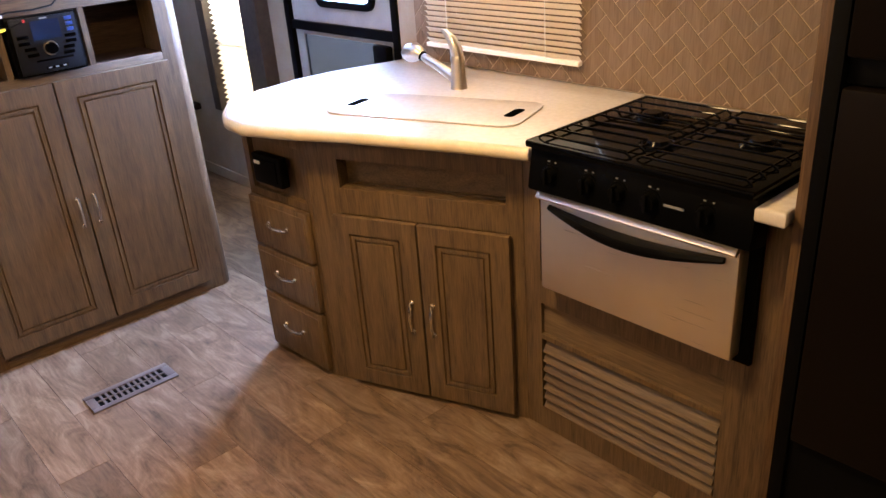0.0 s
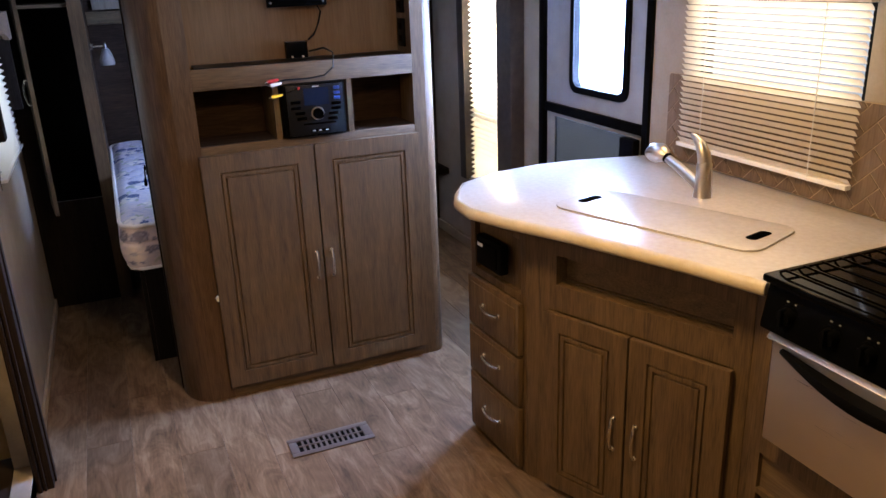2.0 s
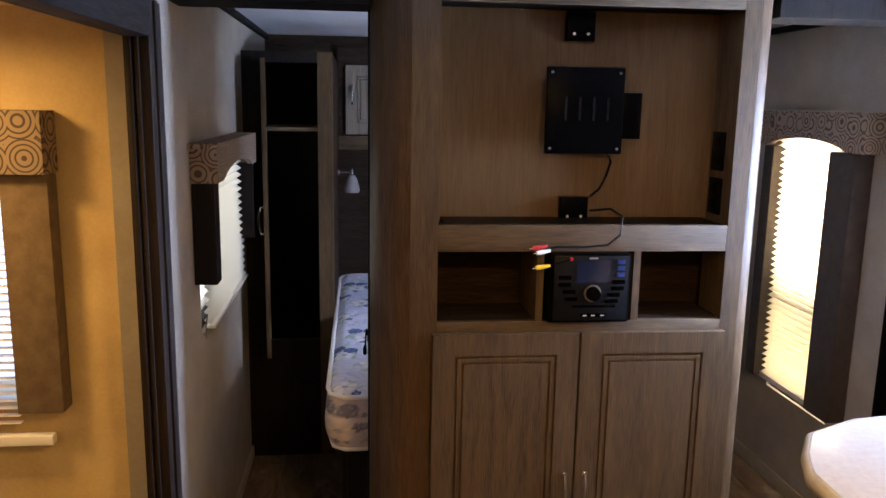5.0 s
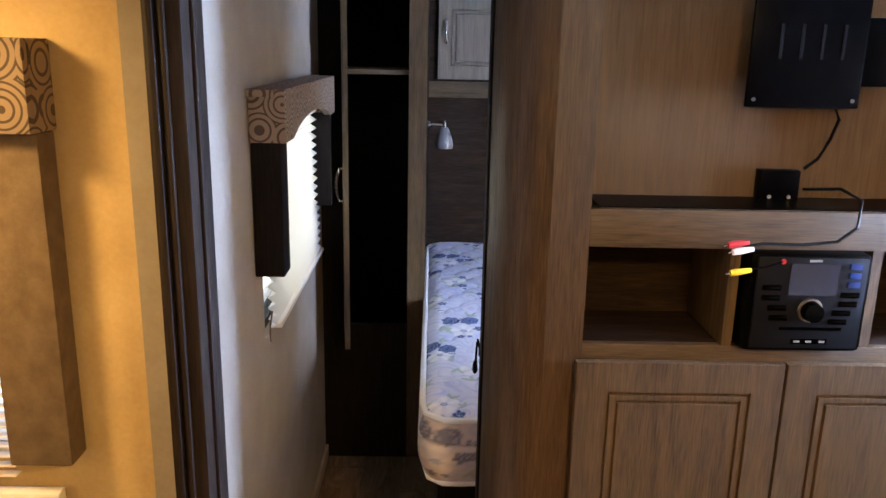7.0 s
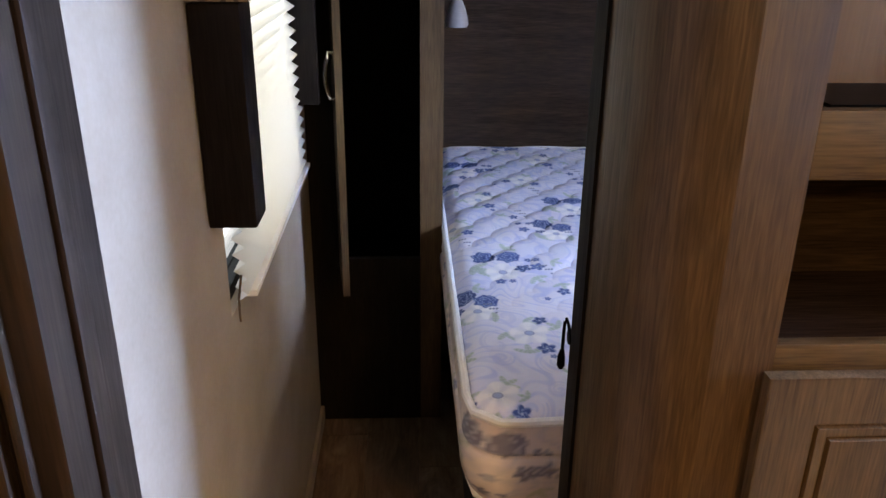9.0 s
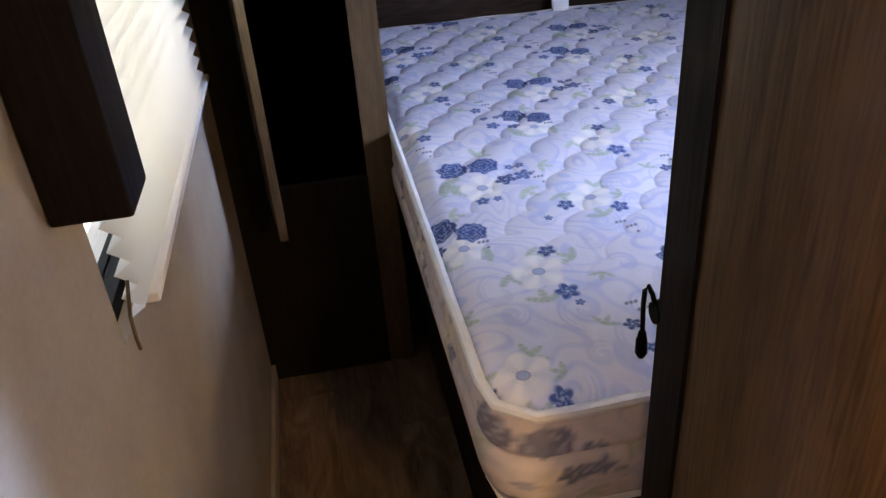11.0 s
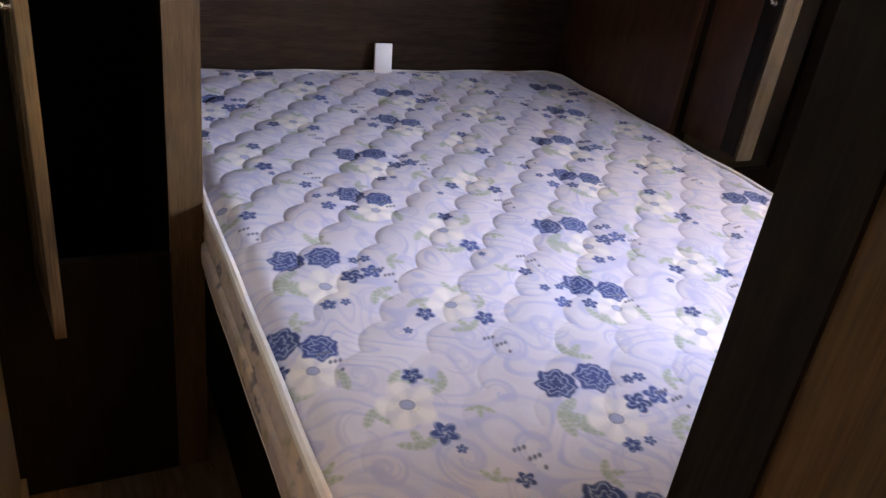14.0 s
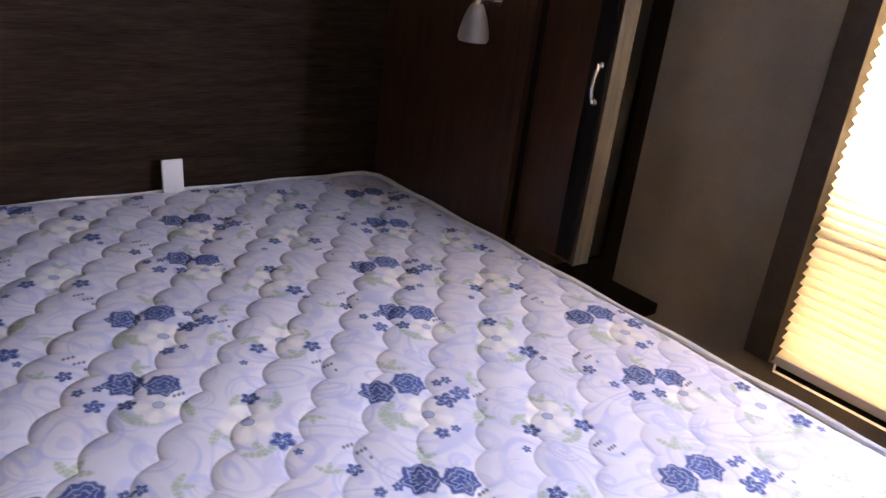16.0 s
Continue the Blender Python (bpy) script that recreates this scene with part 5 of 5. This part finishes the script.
# ---- pocket door edge behind the partition ----
single("pocket_door", boxes((ENT_BACK - 0.03, ENT_BACK - 0.003, 0.78, 1.45, 0.0, 1.84), bevel=0.003), M["dark_wood"], "dark wood pocket door slid open behind the cabinet", "door")

# ---- stereo ----
ra = root("stereo", (ENT, 1.125, 1.0), "black wall stereo with a display and a round knob", "stereo")
rb = boxes((ENT - 0.06, ENT + 0.028, 1.003, 1.236, 1.003, 1.2), bevel=0.012)
part("housing", rb, M["black_metal"], ra)
fx_ = ENT + 0.028
M["slate"] = material("slate_plastic", (0.0045, 0.005, 0.006), 0.4, Specular_IOR_Level=0.15)
part("fascia", boxes((fx_ - 0.001, fx_ + 0.005, 1.016, 1.226, 1.012, 1.194), bevel=0.003), M["slate"], ra)
part("display", boxes((fx_ + 0.005, fx_ + 0.007, 1.078, 1.170, 1.12, 1.182)), M["dark_glass"], ra, "dark blue display")
kn = part("knob", disc((fx_ + 0.004, 1.125, 1.090), (1, 0, 0), 0.021, 0.022, 24, 0.018), M["black"], ra, "round glossy black volume knob")
part("ring", disc((fx_ + 0.004, 1.125, 1.090), (1, 0, 0), 0.025, 0.005, 24, 0.023), M["nickel"], kn, "thin chrome ring")
for zz in (1.178, 1.160, 1.142):
    part("button", boxes((fx_ + 0.004, fx_ + 0.008, 1.19, 1.213, zz - 0.006, zz + 0.005), bevel=0.001), M["blue"], ra, "blue lit button")
for yy, zz in ((1.046, 1.135), (1.046, 1.115), (1.060, 1.095), (1.065, 1.075), (1.197, 1.122), (1.195, 1.104), (1.185, 1.086), (1.18, 1.068)):
    part("button", boxes((fx_ + 0.004, fx_ + 0.0075, yy - 0.018, yy + 0.018, zz - 0.006, zz + 0.005), bevel=0.0015), M["black"], ra)
part("disc_slot", boxes((fx_ + 0.004, fx_ + 0.0065, 1.07, 1.19, 1.050, 1.056)), M["black"], ra)
part("label_bar", boxes((fx_ + 0.005, fx_ + 0.0058, 1.112, 1.136, 1.1855, 1.190)), M["grey_door"], ra)
part("port_row", boxes((fx_ + 0.004, fx_ + 0.006, 1.095, 1.165, 1.022, 1.032)), M["black"], ra)
for yy in (1.101, 1.124, 1.15):
    part("port_mark", boxes((fx_ + 0.006, fx_ + 0.0068, yy, yy + 0.011, 1.025, 1.029)), M["grey_door"], ra)
part("power_light", disc((fx_ + 0.004, 1.062, 1.186), (1, 0, 0), 0.005, 0.003, 12), M["red"], ra, "small red power light")

# ---- television bracket, cords and plugs ----
bx_ = ENT - 0.149
tm = root("tv_bracket", (bx_, 1.14, 1.60), "black steel swivel television bracket on the niche panel", "tv bracket")
part("plate", boxes((bx_ + 0.05, bx_ + 0.062, 1.003, 1.226, 1.462, 1.702), bevel=0.006), M["black_metal"], tm)
part("arm", boxes((bx_, bx_ + 0.05, 1.08, 1.15, 1.50, 1.66), bevel=0.004), M["black_metal"], tm)
part("wing", boxes((bx_ + 0.02, bx_ + 0.055, 1.226, 1.28, 1.505, 1.635), bevel=0.004), M["black_metal"], tm)
for k, yy in enumerate((1.06, 1.10, 1.14, 1.18)):
    part("slot", boxes((bx_ + 0.0615, bx_ + 0.0632, yy - 0.003, yy + 0.003, 1.555, 1.62)), M["slate"], tm)
for yy in (1.018, 1.211):
    for zz in (1.478, 1.686):
        part("screw", disc((bx_ + 0.061, yy, zz), (1, 0, 0), 0.004, 0.003, 10), M["mark_grey"], tm)
for z0, z1, y0, y1 in ((1.772, 1.852, 1.062, 1.142), (1.262, 1.336, 1.065, 1.146)):
    wp = root("bracket_base", (bx_, (y0 + y1) / 2, z0), "small black steel mounting bracket in the niche", "bracket", "niche brackets")
    part("plate", boxes((bx_, bx_ + 0.03, y0, y1, z0, z1), bevel=0.003), M["black_metal"], wp)
    part("bolt", disc((bx_ + 0.03, (y0 + y1) / 2 - 0.02, z0 + 0.02), (1, 0, 0), 0.004, 0.003, 10), M["steel"], wp)
    part("bolt", disc((bx_ + 0.03, (y0 + y1) / 2 + 0.02, z0 + 0.02), (1, 0, 0), 0.004, 0.003, 10), M["steel"], wp)
# black sheet laid in as the shade along the niche floor
part("niche_shade_strip", boxes((ENT - 0.148, ENT - 0.021, 0.72, 1.50, 1.272, 1.276)), M["black_metal"], ent, "thin black strip standing in for shade on the niche floor")
cord = root("power_cord", (bx_ + 0.04, 1.19, 1.30), "thin black cord hanging from the bracket", "cord")
part("cable", tube([(bx_ + 0.04, 1.19, 1.466), (bx_ + 0.035, 1.205, 1.44), (bx_ + 0.03, 1.195, 1.40), (bx_ + 0.03, 1.175, 1.36), (bx_ + 0.03, 1.150, 1.34)], 0.0035, 8), M["matte_black"], cord)
av = root("av_cable", (ENT, 1.1, 1.21), "grey audio cable with red, white and yellow plugs", "cable")
part("cable", tube([(bx_ + 0.04, 1.15, 1.30), (ENT - 0.03, 1.185, 1.315), (ENT + 0.012, 1.205, 1.30), (ENT + 0.02, 1.20, 1.25), (ENT + 0.02, 1.165, 1.222), (ENT + 0.022, 1.10, 1.216), (ENT + 0.026, 1.02, 1.218), (ENT + 0.03, 0.985, 1.212)], 0.0032, 8), M["slate"], av)
for m_, y_, z_ in (("red", 0.965, 1.218), ("white", 0.975, 1.205), ("yellow", 0.975, 1.164)):
    bm = tube([(ENT + 0.032, y_ + 0.028, z_ + 0.004), (ENT + 0.034, y_, z_), (ENT + 0.035, y_ - 0.012, z_ - 0.002)], 0.006, 10, taper=[0.0045, 0.007, 0.006])
    part("plug", bm, M[m_], av, m_ + " plug")
    part("pin", tube([(ENT + 0.035, y_ - 0.011, z_ - 0.002), (ENT + 0.036, y_ - 0.021, z_ - 0.004)], 0.002, 8), M["chrome"], av)
part("yellow_lead", tube([(ENT + 0.032, 1.0, 1.168), (ENT + 0.036, 1.03, 1.176), (ENT + 0.034, 1.06, 1.186)], 0.002, 6), M["matte_black"], av)
for z0, z1 in ((1.42, 1.53), (1.295, 1.40)):
    o_ = root("wall_outlet", (ENT - 0.09, 1.516, z0), "dark brown outlet plate on the niche side", "outlet", "niche outlets")
    part("plate", boxes((ENT - 0.125, ENT - 0.055, 1.508, 1.5165, z0, z1), bevel=0.003), M["matte_black"], o_)
    for zz in (z0 + 0.03, z1 - 0.03):
        part("socket", boxes((ENT - 0.105, ENT - 0.075, 1.5065, 1.5085, zz - 0.012, zz + 0.012), bevel=0.001), M["black"], o_)

# ---- floor register ----
vt = root("floor_vent", (-2.13, 0.96, 0), "taupe metal floor register with dark slots", "floor vent")
M["register"] = mottled("taupe_painted_metal", (0.06, 0.046, 0.04), (0.085, 0.068, 0.058), 20.0, 0.45)
part("frame", boxes((-2.188, -2.165, 0.812, 1.108, 0.0, 0.006), (-2.095, -2.072, 0.812, 1.108, 0.0, 0.006), (-2.165, -2.095, 0.812, 0.842, 0.0, 0.006), (-2.165, -2.095, 1.078, 1.108, 0.0, 0.006), bevel=0.002), M["register"], vt)
# no real depth: a black sheet stands in for shade in the duct
part("well", boxes((-2.165, -2.095, 0.842, 1.078, 0.0, 0.0015)), M["matte_black"], vt)
part("bar", boxes((-2.133, -2.127, 0.842, 1.078, 0.0016, 0.0055)), M["register"], vt)
for k in range(1, 12):
    y = 0.842 + k * 0.236 / 12
    part("bar", boxes((-2.165, -2.1335, y - 0.004, y + 0.004, 0.0016, 0.005), (-2.1265, -2.095, y - 0.004, y + 0.004, 0.0016, 0.005)), M["register"], vt)

# ---- slide-out: window dressing and sofa ----
def turned(bm, at):
    """From a wall along x at y = 0, facing +y, to the slide-out's end wall, facing +x."""
    bm.transform(Matrix.Translation(at) @ Matrix.Rotation(radians(-90), 4, "Z"))
    return bm


sv = root("window_valance", (SLIDE_X, -0.45, 1.44), "gold ring-patterned fabric valance over the slide-out window", "valance", "window valances")
part("front", boxes((SLIDE_X + 0.07, SLIDE_X + 0.088, -0.82, -0.20, 1.425, 1.565), bevel=0.004), M["valance"], sv)
part("return", boxes((SLIDE_X + 0.001, SLIDE_X + 0.07, -0.218, -0.20, 1.425, 1.565), bevel=0.003), M["valance"], sv)
part("lid", boxes((SLIDE_X + 0.001, SLIDE_X + 0.07, -0.82, -0.218, 1.55, 1.565)), M["valance"], sv)
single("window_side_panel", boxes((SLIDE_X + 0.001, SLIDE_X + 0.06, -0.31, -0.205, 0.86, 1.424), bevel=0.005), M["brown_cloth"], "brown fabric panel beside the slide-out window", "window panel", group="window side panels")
bl = root("mini_blind", (SLIDE_X + 0.03, -0.55, 0.80), "cream slatted blind, lowered in the slide-out window", "blind")
for k in range(33):
    z = 0.83 + k * 0.0185
    bm = boxes((SLIDE_X + 0.024, SLIDE_X + 0.044, -0.78, -0.312, z, z + 0.0012))
    part("slat", bm, M["blind"], bl, soft=False)
part("bottom_rail", boxes((SLIDE_X + 0.022, SLIDE_X + 0.048, -0.78, -0.24, 0.775, 0.80), bevel=0.003), M["white"], bl)
so_ = root("sofa", (-1.7, -0.45, 0.056), "dark brown leather sofa in the slide-out", "sofa")
part("seat", boxes((-2.20, -0.60, -0.80, -0.10, 0.12, 0.43), bevel=0.04), M["leather"], so_)
part("backrest", boxes((-2.20, -0.60, -0.84, -0.62, 0.40, 0.80), bevel=0.05), M["leather"], so_)
part("armrest", boxes((-2.40, -2.21, -0.82, -0.10, 0.12, 0.56), bevel=0.05), M["leather"], so_)
part("armrest", boxes((-0.59, -0.40, -0.82, -0.10, 0.12, 0.56), bevel=0.05), M["leather"], so_)
part("base", boxes((-2.36, -0.44, -0.78, -0.12, 0.056, 0.12)), M["matte_black"], so_)

# ---- baseboards ----
single("baseboard_right", boxes((FRONT + 0.62, -2.935, RIGHT - 0.012, RIGHT - 0.001, 0.0, 0.06), bevel=0.002), M["wall"], "beige baseboard along the side wall", "baseboard", "structure")
single("baseboard_left", boxes((-3.99, -2.61, 0.001, 0.012, 0.0, 0.05), bevel=0.002), M["wall"], "beige baseboard along the side wall", "baseboard", "structure")

# ---- ceiling lamps of the main room ----
# both out of view; the 7 W one is an added fill lamp
for n_, (lx, ly, watts) in enumerate(((-1.0, 1.0, 23.0), (0.9, 1.0, 7.0))):
    cl = root("ceiling_lamp", (lx, ly, TOP), "unseen warm lit dome ceiling lamp", "lamp", "ceiling lamps")
    bm = bmesh.new()
    bmesh.ops.create_uvsphere(bm, u_segments=20, v_segments=10, radius=1.0)
    bm.transform(Matrix.Translation((lx, ly, TOP - 0.012)) @ Matrix.Diagonal((0.13, 0.13, 0.05, 1)))
    part("glass_dome", bm, M["lamp_glass"], cl)
    part("rim", disc((lx, ly, TOP - 0.001), (0, 0, -1), 0.145, 0.01, 24), M["white"], cl)
    area("ceiling_light", (lx, ly, TOP - 0.075), (lx, ly, 0), 0.22, 0.22, watts, WARM)

# second lamp is added fill, to brighten the oven steel and cabinet fronts
for lx, watts in ((-2.0, 8.5), (-0.55, 8.0)):
    sl = root("slide_lamp", (lx, -0.5, SLIDE_TOP + 0.05), "unseen warm lit dome lamp on the slide-out ceiling", "lamp", "slide-out lamps")
    bm = bmesh.new()
    bmesh.ops.create_uvsphere(bm, u_segments=20, v_segments=10, radius=1.0)
    bm.transform(Matrix.Translation((lx, -0.5, SLIDE_TOP + 0.04)) @ Matrix.Diagonal((0.10, 0.10, 0.04, 1)))
    part("glass_dome", bm, M["lamp_glass"], sl, "glowing frosted dome")
    part("rim", disc((lx, -0.5, SLIDE_TOP + 0.0495), (0, 0, -1), 0.112, 0.008, 24), M["white"], sl)
    area("slide_light", (lx, -0.5, SLIDE_TOP - 0.01), (lx, -0.5, 0), 0.16, 0.16, watts, WARM)

# ---- floor planks ----
rng = random.Random(4)
PW, PL = 0.152, 0.92
plank_mesh = {}


def plank(length, width):
    key = (round(length, 3), round(width, 3))
    if key not in plank_mesh:
        bm = boxes((-length / 2 + 0.0003, length / 2 - 0.0003, -width / 2 + 0.0003, width / 2 - 0.0003, -0.004, 0.0))
        top_edges = [e for e in bm.edges if all(v.co.z > -0.001 for v in e.verts)]
        bmesh.ops.bevel(bm, geom=top_edges, offset=0.0006, segments=1, affect="EDGES")
        me = bpy.data.meshes.new("plank")
        bm.to_mesh(me)
        bm.free()
        me.materials.append(M["floor"])
        plank_mesh[key] = me
    return plank_mesh[key]


rows_y = int((RIGHT + 0.0) / PW) + 1
for r_ in range(rows_y):
    ya, yb = r_ * PW, min((r_ + 1) * PW, RIGHT)
    x = FRONT - (r_ * 0.37 + rng.uniform(-0.12, 0.12)) % PL
    while x < BACK:
        xa, xb = max(x, FRONT), min(x + PL, BACK)
        if xb - xa > 0.02 and yb - ya > 0.01:
            p = new("plank", plank(xb - xa, yb - ya))
            p.location = ((xa + xb) / 2, (ya + yb) / 2, rng.uniform(-0.0004, 0.0))
            p.parent = floor
        x += PL

# ---- herringbone tiles ----
TWD = 0.048
c45 = math.sqrt(0.5)


def clip(poly, a, c, keep):
    """Cuts a convex outline by the line a * x + c = 0 on an axis."""
    out = []
    for p, q in zip(poly, poly[1:] + poly[:1]):
        dp, dq = keep * (p[a] - c), keep * (q[a] - c)
        if dp >= 0:
            out.append(p)
        if dp * dq < 0:
            t = dp / (dp - dq)
            out.append((p[0] + t * (q[0] - p[0]), p[1] + t * (q[1] - p[1])))
    return out


X0, X1, Z0, Z1 = -2.008, -0.272, 0.902, 1.198
g = 0.0016
for i in range(-40, 60):
    for j in range(-60, 60, 2):
        for kind in (0, 1):
            u, v = i + j, i - j + kind
            w, h = (2, 1) if kind == 0 else (1, 2)
            pts = [((u + a * w) * TWD, (v + b * h) * TWD) for a, b in ((0, 0), (1, 0), (1, 1), (0, 1))]
            cu, cv = sum(p[0] for p in pts) / 4, sum(p[1] for p in pts) / 4
            pts = [(p[0] + (g if p[0] < cu else -g), p[1] + (g if p[1] < cv else -g)) for p in pts]
            pts = [((p[0] - p[1]) * c45 - 1.2, (p[0] + p[1]) * c45 + 1.05) for p in pts]
            for a, c, keep in ((0, X0, 1), (0, X1, -1), (1, Z0, 1), (1, Z1, -1)):
                if pts:
                    pts = clip(pts, a, c, keep)
            if len(pts) < 3:
                continue
            area_ = abs(sum(p[0] * q[1] - q[0] * p[1] for p, q in zip(pts, pts[1:] + pts[:1]))) / 2
            if area_ < 2e-5:
                continue
            mxx, mzz = sum(p[0] for p in pts) / len(pts), sum(p[1] for p in pts) / len(pts)
            bm = bmesh.new()
            f_ = [bm.verts.new((p[0] - mxx, -0.0012, p[1] - mzz)) for p in pts]
            b_ = [bm.verts.new((p[0] - mxx, 0.0008, p[1] - mzz)) for p in pts]
            bm.faces.new(f_)
            for k in range(len(f_)):
                q = (k + 1) % len(f_)
                bm.faces.new((f_[k], b_[k], b_[q], f_[q]))
            bmesh.ops.recalc_face_normals(bm, faces=bm.faces)
            me = bpy.data.meshes.new("tile")
            bm.to_mesh(me)
            bm.free()
            me.materials.append(M["tile"])
            t_ = new("tile", me)
            t_.location = (mxx, RIGHT - 0.007, mzz)
            t_.parent = bs
